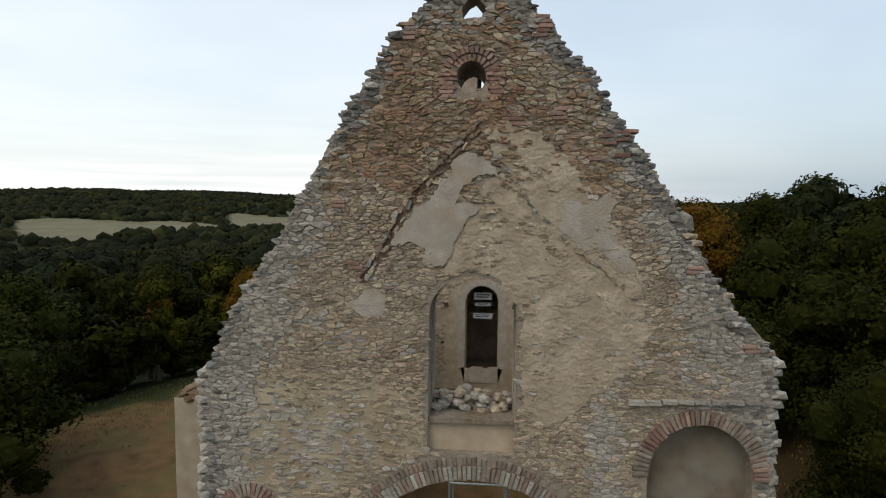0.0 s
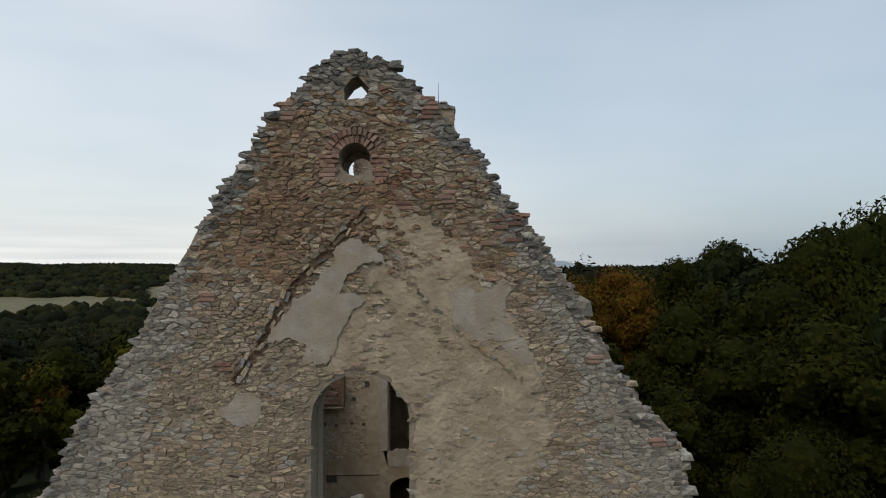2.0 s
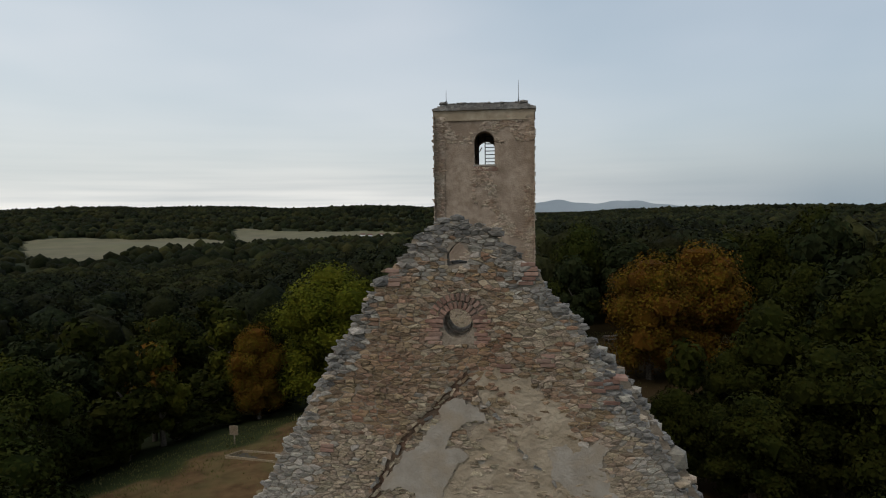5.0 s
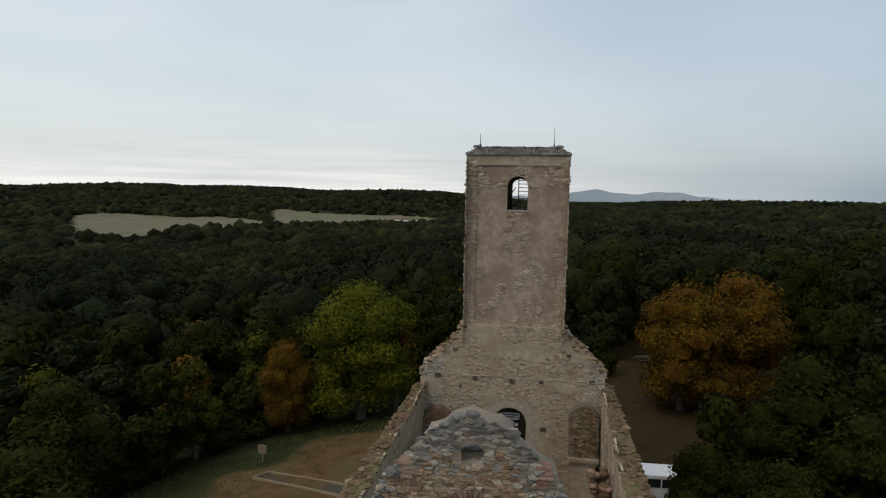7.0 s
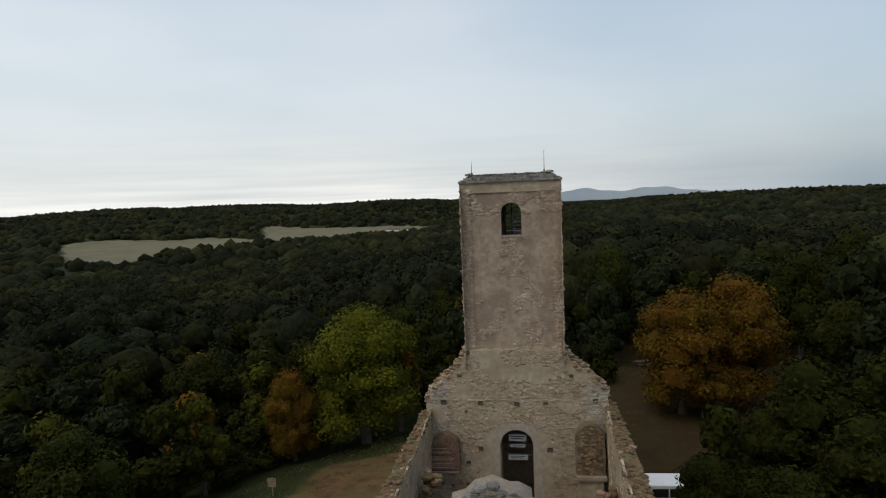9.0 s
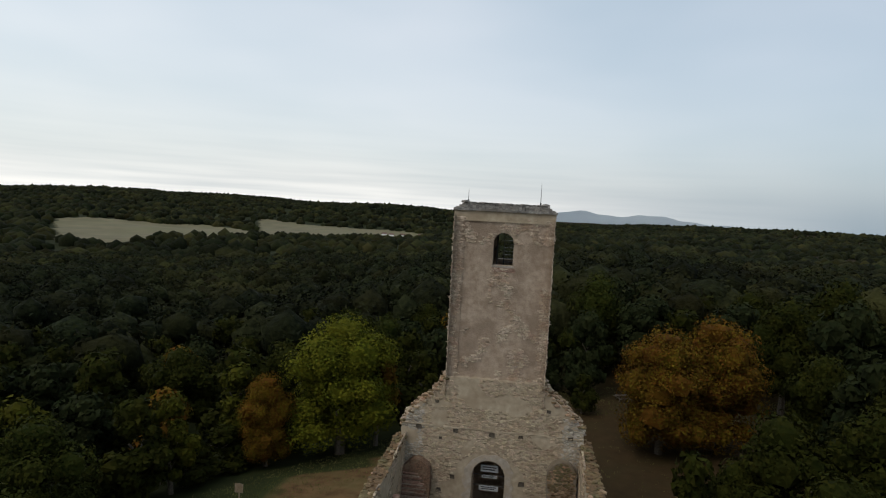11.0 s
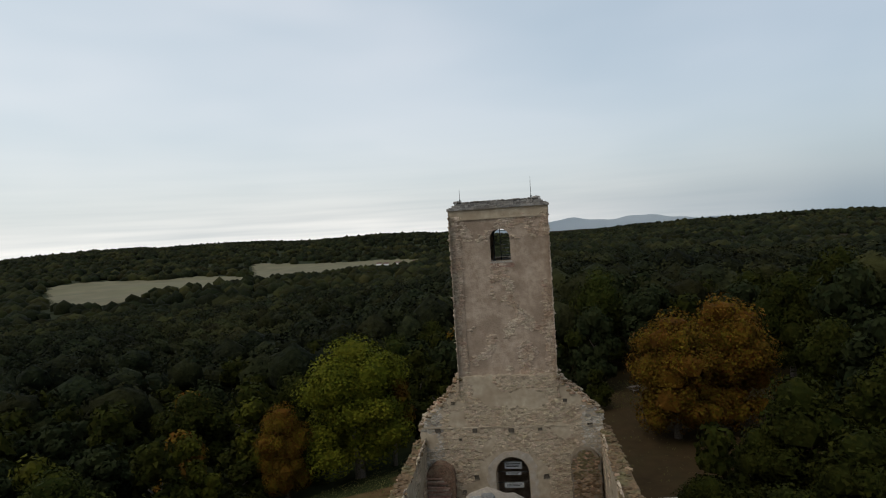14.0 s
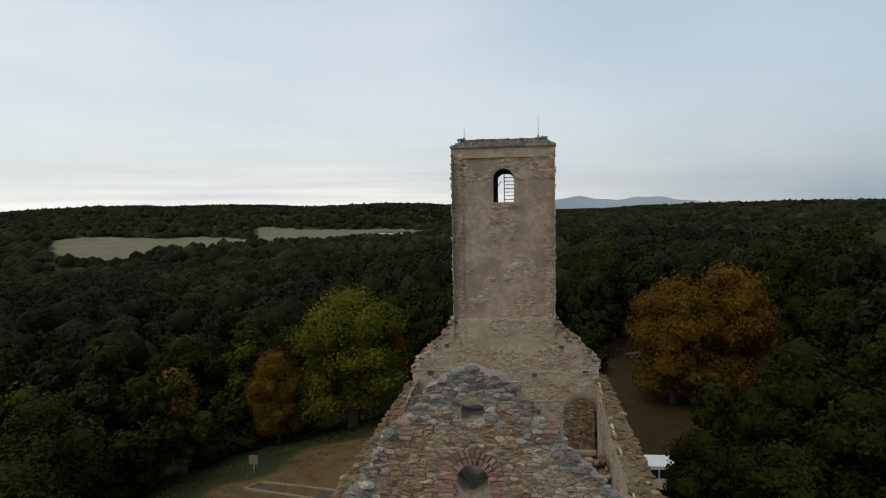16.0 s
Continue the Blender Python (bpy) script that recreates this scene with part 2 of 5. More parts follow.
# each crown of the woods has a green of its own
tint = M_WOODS.node_tree.nodes.new("ShaderNodeAttribute")
tint.attribute_name = "tint"
for link in [k for k in M_WOODS.node_tree.links if k.from_socket.name == "Random Per Island"]:
    M_WOODS.node_tree.links.new(tint.outputs["Fac"], link.to_socket)
M_GLASS = bpy.data.materials.new("dark_glass")
M_GLASS.use_nodes = True
M_GLASS.node_tree.nodes["Principled BSDF"].inputs["Base Color"].default_value = (0.02, 0.022, 0.025, 1)
M_GLASS.node_tree.nodes["Principled BSDF"].inputs["Roughness"].default_value = 0.08

rng = random.Random(7)


# ---- building helpers ----
def link_mesh(name, verts, faces, mat, parent=None, label="", kind="", mats=None, slots=None, smooth=False):
    me = bpy.data.meshes.new(name)
    me.from_pydata(verts, [], faces)
    for m in (mats or [mat]):
        me.materials.append(m)
    if slots:
        me.polygons.foreach_set("material_index", slots)
    if smooth:
        me.polygons.foreach_set("use_smooth", [True] * len(faces))
    me.update()
    ob = new(name, me)
    if parent:
        ob.parent = parent
    return tagged(ob, label, kind=kind)


def empty(name, label, category, group="", kind="", at=(0, 0, 0)):
    ob = new(name)
    ob.location = at
    return tagged(ob, label, category, group, kind)


class Soup:
    """Collects vertices and faces for one mesh."""

    def __init__(self):
        self.v, self.f, self.s = [], [], []

    def add(self, verts, faces, slot=0):
        k = len(self.v)
        self.v.extend(verts)
        self.f.extend([tuple(i + k for i in f) for f in faces])
        self.s.extend([slot] * len(faces))

    def box(self, x0, x1, y0, y1, z0, z1, slot=0, wob=0.0):
        j = lambda: rng.uniform(-wob, wob)
        vs = [(x + j(), y + j(), z + j()) for x in (x0, x1) for y in (y0, y1) for z in (z0, z1)]
        self.add(vs, [(0, 1, 3, 2), (4, 6, 7, 5), (0, 4, 5, 1), (2, 3, 7, 6), (0, 2, 6, 4), (1, 5, 7, 3)], slot)

    def tube(self, a, b, r, sides=6, slot=0, r2=None):
        a, b = Vector(a), Vector(b)
        d = (b - a).normalized()
        u = d.orthogonal().normalized()
        w = d.cross(u)
        r2 = r if r2 is None else r2
        ring = [(math.cos(2 * math.pi * k / sides), math.sin(2 * math.pi * k / sides)) for k in range(sides)]
        vs = [tuple(a + (u * c + w * s) * r) for c, s in ring] + [tuple(b + (u * c + w * s) * r2) for c, s in ring]
        fs = [(k, (k + 1) % sides, sides + (k + 1) % sides, sides + k) for k in range(sides)]
        fs += [tuple(range(sides - 1, -1, -1)), tuple(range(sides, 2 * sides))]
        self.add(vs, fs, slot)

    def make(self, name, mat, parent=None, label="", kind="", mats=None, smooth=False):
        return link_mesh(name, self.v, self.f, mat, parent, label, kind, mats, self.s if mats else None, smooth)


def plate(name, outer, holes, depth, mat, parent=None, label="", kind=""):
    """A flat slab with holes: outlines in (x, z), standing upright, front face at y = 0, going back by depth. Returns the object."""
    cu = bpy.data.curves.new(name + "_outline", "CURVE")
    cu.dimensions, cu.fill_mode, cu.extrude = "2D", "BOTH", depth / 2
    for loop in [outer] + list(holes):
        sp = cu.splines.new("POLY")
        sp.points.add(len(loop) - 1)
        for p, (x, z) in zip(sp.points, loop):
            p.co = (x, z, 0, 1)
        sp.use_cyclic_u = True
    tmp = bpy.data.objects.new("outline", cu)
    scene.collection.objects.link(tmp)
    me = bpy.data.meshes.new_from_object(tmp.evaluated_get(bpy.context.evaluated_depsgraph_get()))
    bpy.data.objects.remove(tmp)
    bpy.data.curves.remove(cu)
    me.name = name
    me.transform(Matrix(((1, 0, 0, 0), (0, 0, -1, depth / 2), (0, 1, 0, 0), (0, 0, 0, 1))))
    me.materials.clear()
    me.materials.append(mat)
    ob = new(name, me)
    if parent:
        ob.parent = parent
    return tagged(ob, label, kind=kind)


def ragged(points, step=0.22, amp=0.07, closed=True):
    """Breaks the sides of an outline into short uneven steps."""
    out = []
    n = len(points)
    for k in range(n if closed else n - 1):
        a, b = Vector(points[k]), Vector(points[(k + 1) % n])
        m = max(1, int((b - a).length / step))
        nrm = Vector((-(b - a).y, (b - a).x)).normalized()
        for j in range(m):
            p = a.lerp(b, j / m)
            out.append(tuple(p + nrm * rng.uniform(-amp, amp)))
    if not closed:
        out.append(points[-1])
    return out


def arch(xc, half, z0, spring, rise, n=10):
    """Outline of an arched opening, counter-clockwise from its lower left."""
    pts = [(xc - half, z0), (xc + half, z0)]
    for k in range(n + 1):
        a = math.pi * k / n
        pts.append((xc + half * math.cos(a), spring + rise * math.sin(a)))
    return pts


def smooth_step(a, b, x):
    t = min(1.0, max(0.0, (x - a) / (b - a)))
    return t * t * (3 - 2 * t)


def inside(x, z, poly):
    hit = False
    j = len(poly) - 1
    for i in range(len(poly)):
        (xi, zi), (xj, zj) = poly[i], poly[j]
        if (zi > z) != (zj > z) and x < (xj - xi) * (z - zi) / (zj - zi) + xi:
            hit = not hit
        j = i
    return hit


def cut(poly, nx, ny, d):
    """The part of a convex polygon where nx * x + ny * y <= d."""
    out = []
    for (xa, ya), (xb, yb) in zip(poly, poly[1:] + poly[:1]):
        fa, fb = nx * xa + ny * ya - d, nx * xb + ny * yb - d
        if fa <= 0:
            out.append((xa, ya))
        if fa * fb < 0:
            t = fa / (fa - fb)
            out.append((xa + (xb - xa) * t, ya + (yb - ya) * t))
    return out


def cells(u0, u1, v0, v1, keep, r, wide=0.18, high=0.11, lost=0.1, lift=0.34):
    """Interlocking irregular rubble over a rectangle: yields centre and outline of each stone for which keep(u, v) holds."""
    nu, nv = int((u1 - u0) / wide) + 2, int((v1 - v0) / high) + 2
    seeds = {}
    for j in range(-1, nv + 1):
        for i in range(-1, nu + 1):
            if r.random() > lost:
                seeds[i, j] = (i + 0.5 * (j % 2) + r.uniform(-0.48, 0.48), j + r.uniform(-lift, lift))
    for (i, j), (a, c) in seeds.items():
        if not keep(u0 + a * wide, v0 + c * high):
            continue
        poly = [(-1.3, -1.2), (1.3, -1.2), (1.3, 1.2), (-1.3, 1.2)]
        for dj in (0, 1, -1, 2, -2):
            for di in (-1, 1, 0, -2, 2):
                q = seeds.get((i + di, j + dj))
                if q is None or (di == 0 and dj == 0):
                    continue
                x, y = q[0] - a, q[1] - c
                if x * x + y * y < 5.5 and poly:
                    poly = cut(poly, x, y, 0.5 * (x * x + y * y))
        if len(poly) > 3:
            wave = 0.09 * noise.noise(((u0 + a * wide) * 0.9, (v0 + c * high) * 0.9, 31.0))
            yield u0 + a * wide, v0 + c * high, [(x * wide, y * high + x * wide * wave * 2) for x, y in poly]


def stone_shape(outline, d, r):
    """One rubble stone in (u, out, v) with a jagged outline and a tilted, uneven face. Returns vertices and faces."""
    n = len(outline)
    mx, mz = sum(p[0] for p in outline) / n, sum(p[1] for p in outline) / n
    size = math.sqrt(sum((p[0] - mx) ** 2 + (p[1] - mz) ** 2 for p in outline) / n)
    k = max(0.7, 1 - r.uniform(0.0, 0.011) / max(size, 0.02))
    pts = []
    for (xa, za), (xb, zb) in zip(outline, outline[1:] + outline[:1]):
        long = math.hypot(xb - xa, zb - za)
        pts.append((xa + r.uniform(-0.05, 0.05) * size, za + r.uniform(-0.05, 0.05) * size))
        if long > 0.035:
            f = r.uniform(0.35, 0.65)
            pts.append((xa + (xb - xa) * f + r.uniform(-0.11, 0.11) * size, za + (zb - za) * f + r.uniform(-0.11, 0.11) * size))
    n = len(pts)
    pts = [(mx + (x - mx) * k, mz + (z - mz) * k) for x, z in pts]
    tu, tv = r.uniform(-0.16, 0.16), r.uniform(-0.1, 0.4)
    v = [(x, -0.02, z) for x, z in pts]
    for x, z in pts:
        q = r.uniform(0.82, 0.97)
        v.append((mx + (x - mx) * q, d * r.uniform(0.6, 1.15) + (x - mx) * tu + (z - mz) * tv, mz + (z - mz) * q))
    v.append((mx + r.uniform(-0.3, 0.3) * size, d * r.uniform(0.9, 1.2), mz + r.uniform(-0.2, 0.2) * size))
    f = [(i, (i + 1) % n, n + (i + 1) % n, n + i) for i in range(n)]
    f += [(n + i, n + (i + 1) % n, 2 * n) for i in range(n)]
    return v, f


def rubble(soup, u0, u1, v0, v1, keep, place, r, depth=(0.03, 0.09), slot=lambda u, v: 0, **kw):
    """Adds the stones of a stretch of wall; place(u, out, v) gives the point in space."""
    for cu, cv, outline in cells(u0, u1, v0, v1, keep, r, **kw):
        vs, fs = stone_shape(outline, r.uniform(*depth), r)
        soup.add([place(cu + x, o, cv + z) for x, o, z in vs], fs, slot(cu, cv))


def lump(soup, centre, size, r, slot=0):
    """An irregular block stone, worn round."""
    bm = bmesh.new()
    bmesh.ops.create_icosphere(bm, subdivisions=1, radius=1.0)
    vs = []
    for v in bm.verts:
        p = v.co * r.uniform(0.8, 1.12)
        p = Vector([math.copysign(abs(c) ** 0.75, c) for c in p])
        vs.append((centre[0] + p.x * size[0], centre[1] + p.y * size[1], centre[2] + p.z * size[2]))
    fs = [tuple(v.index for v in f.verts) for f in bm.faces]
    bm.free()
    soup.add(vs, fs, slot)


# ---- terrain ----
def ground_z(x, y):
    dx, dy = x - 0.5, y - 25.0
    r = math.hypot(dx, dy)
    az = math.degrees(math.atan2(dx, dy))
    left = smooth_step(12, -35, az)
    behind = smooth_step(95, 150, abs(az))
    valley = (-62 * left - 34 * (1 - left)) * (1 - behind * 0.6)
    z = valley * smooth_step(24, 820, r) - 9 * left * smooth_step(20, 75, r) * (1 - smooth_step(300, 700, r))
    ridge = 32 - 8 * smooth_step(-12, 0, az) + 8 * math.sin(radians(az) * 5 + 0.7) - 50 * smooth_step(-16, 3, az) + 20 * smooth_step(8, 26, az) - 30 * smooth_step(-34, -46, az)
    z += (ridge - valley) * smooth_step(1250, 2700, r)
    rough = smooth_step(30, 200, r)
    z += rough * 6 * (noise.noise((x / 160, y / 160, 3.1))) + 22 * smooth_step(500, 1500, r) * noise.noise((x / 620, y / 620, 1.7))
    z += 0.12 * noise.noise((x / 3.5, y / 3.5, 0.4)) * (1 - rough)
    # the nave's sunken floor
    z -= 1.5 * smooth_step(5.1, 4.0, abs(x - 0.6)) * smooth_step(11.6, 12.6, y) * smooth_step(39.5, 38.2, y)
    return z


def make_ground():
    """One sheet: polar rings round the church, fine near it, out to the far hills."""
    radii = [0.0]
    step = 1.2
    while radii[-1] < 4700:
        radii.append(radii[-1] + step)
        step = min(step * 1.045, 130)
    sides = 220
    vs, fs = [(0.5, 25.0, ground_z(0.5, 25.0))], []
    for r in radii[1:]:
        for k in range(sides):
            a = 2 * math.pi * k / sides
            x, y = 0.5 + r * math.sin(a), 25.0 + r * math.cos(a)
            vs.append((x, y, ground_z(x, y)))
    for k in range(sides):
        fs.append((0, 1 + (k + 1) % sides, 1 + k))
    for i in range(len(radii) - 2):
        a, b = 1 + i * sides, 1 + (i + 1) * sides
        for k in range(sides):
            k2 = (k + 1) % sides
            fs.append((a + k, a + k2, b + k2, b + k))
    ob = link_mesh("ground", vs, fs, M_SOIL, label="bare brown earth round the ruin, wooded beyond", kind="structure", smooth=True)
    return ob


ground = make_ground()

# distance haze is mixed into this pale blue; no air is modelled
M_FAR = material("haze_blue_hills", (0.42, 0.49, 0.55), (0.48, 0.55, 0.6), 0.002, rough=1.0, bump=0.0)
far = Soup()
row = []
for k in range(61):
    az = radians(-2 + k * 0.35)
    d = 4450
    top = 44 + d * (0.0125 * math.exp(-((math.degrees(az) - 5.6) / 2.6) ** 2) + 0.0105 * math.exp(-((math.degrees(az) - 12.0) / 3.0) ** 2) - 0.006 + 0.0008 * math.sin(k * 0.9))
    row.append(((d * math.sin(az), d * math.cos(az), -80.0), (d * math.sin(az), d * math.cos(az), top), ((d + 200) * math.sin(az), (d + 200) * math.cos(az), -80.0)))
for p, q in zip(row, row[1:]):
    far.add([p[0], q[0], q[1], p[1], p[2], q[2]], [(0, 1, 2, 3), (3, 2, 5, 4)])
# nearer ridge: a darker grey-blue, again with the haze put into the colour
M_FAR2 = material("haze_grey_hills", (0.15, 0.18, 0.19), (0.19, 0.22, 0.23), 0.002, rough=1.0, bump=0.0)
ridge = Soup()
row = []
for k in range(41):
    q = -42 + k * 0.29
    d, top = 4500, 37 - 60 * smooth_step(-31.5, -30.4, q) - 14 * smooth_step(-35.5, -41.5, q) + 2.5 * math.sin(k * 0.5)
    row.append([(e * math.sin(radians(q)), e * math.cos(radians(q)), z) for e, z in ((d, -80.0), (d, top), (d + 200, -80.0))])
for p, q in zip(row, row[1:]):
    ridge.add([p[0], q[0], q[1], p[1], p[2], q[2]], [(0, 1, 2, 3), (3, 2, 5, 4)])
ridge.make("backdrop", M_FAR2, None, "ridge beyond the woods, its grey-blue colour standing in for haze", "structure")
far.make("backdrop", M_FAR, None, "far hills behind the woods, distance haze painted into their pale blue", "structure")

# woodland floor beyond the yard
def mend_ground():
    n, l = M_SOIL.node_tree.nodes, M_SOIL.node_tree.links
    b = n["Principled BSDF"]
    old = b.inputs["Base Color"].links[0].from_socket
    geo = n.new("ShaderNodeNewGeometry")
    sub = n.new("ShaderNodeVectorMath")
    sub.operation = "SUBTRACT"
    sub.inputs[1].default_value = (3.0, 42.0, 0)
    l.new(geo.outputs["Position"], sub.inputs[0])
    sk = n.new("ShaderNodeSeparateXYZ")
    l.new(sub.outputs[0], sk.inputs[0])
    ska = n.new("ShaderNodeMath")
    ska.operation = "MULTIPLY_ADD"
    ska.inputs[1].default_value = -0.5
    l.new(sk.outputs["Y"], ska.inputs[0])
    l.new(sk.outputs["X"], ska.inputs[2])
    skc = n.new("ShaderNodeCombineXYZ")
    l.new(ska.outputs[0], skc.inputs["X"])
    l.new(sk.outputs["Y"], skc.inputs["Y"])
    sc = n.new("ShaderNodeVectorMath")
    sc.operation = "MULTIPLY"
    sc.inputs[1].default_value = (1 / 27.0, 1 / 44.0, 0)
    l.new(skc.outputs[0], sc.inputs[0])
    ln = n.new("ShaderNodeVectorMath")
    ln.operation = "LENGTH"
    l.new(sc.outputs[0], ln.inputs[0])
    nz = n.new("ShaderNodeTexNoise")
    nz.inputs["Scale"].default_value = 0.16
    l.new(geo.outputs["Position"], nz.inputs["Vector"])
    add = n.new("ShaderNodeMath")
    add.operation = "MULTIPLY_ADD"
    add.inputs[1].default_value = 0.5
    l.new(nz.outputs["Fac"], add.inputs[0])
    l.new(ln.outputs["Value"], add.inputs[2])
    mr = n.new("ShaderNodeMapRange")
    mr.inputs["From Min"].default_value, mr.inputs["From Max"].default_value = 1.15, 1.32
    l.new(add.outputs[0], mr.inputs["Value"])
    mix = n.new("ShaderNodeMixRGB")
    l.new(mr.outputs[0], mix.inputs[0])
    # a strip of grass along the wood's edge
    verge = n.new("ShaderNodeMapRange")
    verge.inputs["From Min"].default_value, verge.inputs["From Max"].default_value = 1.1, 1.16
    l.new(add.outputs[0], verge.inputs["Value"])
    turf = n.new("ShaderNodeMixRGB")
    turf.inputs[2].default_value = (0.03, 0.037, 0.011, 1)
    l.new(verge.outputs[0], turf.inputs[0])
    l.new(old, turf.inputs[1])
    l.new(turf.outputs[0], mix.inputs[1])
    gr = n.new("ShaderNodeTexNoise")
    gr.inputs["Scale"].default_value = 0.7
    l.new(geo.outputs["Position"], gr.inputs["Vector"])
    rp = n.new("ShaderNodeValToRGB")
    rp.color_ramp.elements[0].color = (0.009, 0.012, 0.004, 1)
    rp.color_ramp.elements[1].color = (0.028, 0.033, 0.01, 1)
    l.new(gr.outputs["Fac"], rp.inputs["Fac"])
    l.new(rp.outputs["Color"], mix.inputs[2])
    # trampled grass east of the nave, with the shade there darkened into its colour
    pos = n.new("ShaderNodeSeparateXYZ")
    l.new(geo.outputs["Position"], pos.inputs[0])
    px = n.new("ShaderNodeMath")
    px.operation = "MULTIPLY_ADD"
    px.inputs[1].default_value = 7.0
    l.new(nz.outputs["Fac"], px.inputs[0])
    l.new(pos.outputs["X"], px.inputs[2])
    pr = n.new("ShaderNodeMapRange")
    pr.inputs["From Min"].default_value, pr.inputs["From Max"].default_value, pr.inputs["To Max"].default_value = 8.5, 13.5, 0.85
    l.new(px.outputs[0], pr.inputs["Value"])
    shaded_lawn = n.new("ShaderNodeValToRGB")
    shaded_lawn.color_ramp.elements[0].color = (0.016, 0.0105, 0.004, 1)
    shaded_lawn.color_ramp.elements[1].color = (0.038, 0.0245, 0.0095, 1)
    l.new(gr.outputs["Fac"], shaded_lawn.inputs["Fac"])
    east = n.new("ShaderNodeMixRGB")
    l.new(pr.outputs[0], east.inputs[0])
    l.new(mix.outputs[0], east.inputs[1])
    l.new(shaded_lawn.outputs["Color"], east.inputs[2])
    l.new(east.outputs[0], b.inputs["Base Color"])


mend_ground()

# ---- the church ----
church = empty("ruined_church", "roofless rubble-stone church ruin with a tall gable and square tower", "church")
GY = 11.4          # front face of the gable wall
GD = 0.56          # thickness of its front leaf; the rear leaf stands behind it, broken lower at the top
GL, GR = -4.27, 6.04
LEFT = [(-4.2, 10.5), (-4.0, 11.05), (-3.7, 11.7), (-3.33, 12.3), (-2.83, 13.0), (-2.38, 13.92), (-1.87, 14.75), (-1.53, 15.48), (-1.02, 16.22), (-0.74, 16.68), (-0.45, 17.05), (-0.15, 17.23), (-0.1, 17.44), (0.3, 17.72)]
RIGHT = [(0.98, 17.67), (1.12, 17.69), (1.33, 17.58), (1.4, 17.42), (1.61, 17.25), (2.05, 16.92), (2.16, 16.58), (2.32, 16.4), (2.76, 16.05), (3.18, 15.25), (3.6, 14.7), (3.92, 14.1), (4.1, 13.85), (4.4, 13.42), (4.58, 13.0), (4.76, 12.68), (5.15, 12.1), (5.4, 11.75), (5.75, 11.42), (6.04, 11.0)]
PROFILE = LEFT + [(0.64, 17.83)] + RIGHT
GABLE = [(GL, 0.0)] + PROFILE + [(GR, 0.0)]
TRIUMPH = arch(0.8, 2.4, 0.3, 6.3, 2.36, 16)
WINDOW = arch(0.77, 0.79, 9.16, 11.7, 0.7, 10)
OCULUS = [(0.68 + 0.255 * math.cos(a), 15.91 + 0.265 * math.sin(a)) for a in [2 * math.pi * k / 18 for k in range(18)]]
GAP = [(0.5, 16.92), (0.72, 16.95), (0.92, 16.92), (0.95, 17.1), (0.84, 17.2), (0.72, 17.34), (0.6, 17.27), (0.49, 17.12)]
NICHE_R = arch(4.82, 0.9, 5.6, 8.95, 0.92, 12)
NICHE_L = arch(-3.38, 0.38, 5.6, 7.75, 0.4, 8)


def grown(poly, by):
    cx = sum(p[0] for p in poly) / len(poly)
    cz = sum(p[1] for p in poly) / len(poly)
    return [(x + by * (1 if x > cx else -1), z + by * (1 if z > cz else -1)) for x, z in poly]


# sheets of render left on the gable, in (x, z)
BEIGE = [(0.85, 15.0), (1.3, 15.15), (1.9, 14.95), (2.4, 14.5), (2.75, 13.95), (3.3, 13.2), (3.75, 12.2), (3.85, 11.5), (3.5, 10.7), (2.6, 10.0), (1.9, 9.5), (1.66, 9.7), (1.63, 11.75), (1.25, 12.35), (0.75, 12.5), (0.3, 12.42), (0.2, 12.6), (0.45, 13.1), (0.85, 13.75), (0.9, 14.1), (1.25, 14.3)]
GREY_A = [(0.5, 14.58), (0.66, 14.66), (1.02, 14.48), (1.2, 14.24), (0.78, 14.14), (0.52, 14.02), (0.42, 13.72), (0.76, 13.74), (0.8, 13.62), (0.44, 12.98), (0.22, 12.62), (-0.17, 12.62), (-0.1, 12.95), (-0.42, 12.98), (-0.78, 12.9), (-0.68, 13.15), (-0.27, 13.6), (0.2, 14.05)]
GREY_B = [(2.21, 13.72), (2.55, 13.84), (2.7, 13.62), (2.85, 13.84), (3.08, 13.88), (3.38, 13.78), (3.2, 13.63), (3.2, 13.23), (3.45, 12.84), (3.76, 12.36), (3.37, 12.54), (2.97, 12.93), (2.67, 12.88), (2.37, 13.22)]
GREY_C = [(-1.5, 11.88), (-1.17, 12.12), (-0.9, 12.04), (-0.78, 11.9), (-0.92, 11.56), (-1.38, 11.66)]
SCAR_L = [(0.87, 15.06), (0.37, 14.53), (-0.22, 13.9), (-0.51, 13.53), (-0.76, 12.98), (-1.04, 12.56), (-1.25, 12.25)]
SCAR_R = [(1.2, 14.5), (1.62, 13.9), (1.82, 13.6), (2.05, 13.4), (2.4, 13.02), (2.97, 12.62), (3.77, 11.91)]
LOW = [(-3.3, 10.45), (-2.2, 10.55), (-0.9, 10.4), (-0.15, 10.2), (-0.1, 9.2), (-0.6, 8.9), (-1.5, 8.5), (-2.3, 7.6), (-3.0, 7.9), (-3.5, 8.8)]

gable = plate("gable_wall", ragged([(x, z - 0.09 if z > 9 else z) for x, z in GABLE], 0.2, 0.05), [TRIUMPH, WINDOW, OCULUS, GAP, NICHE_R, NICHE_L], GD, M_MORTAR, church, "rubble-stone gable wall with brick-edged openings and remains of plaster")
gable.matrix_basis = Matrix.Translation((0, GY, 12.5)) @ Matrix.Rotation(-0.03, 4, "X") @ Matrix.Translation((0, 0, -12.5))


BACK = [(x + 0.24 * smooth_step(2.0, 3.2, x), z - 0.09 - 0.91 * smooth_step(14.8, 17.2, z)) for x, z in PROFILE]
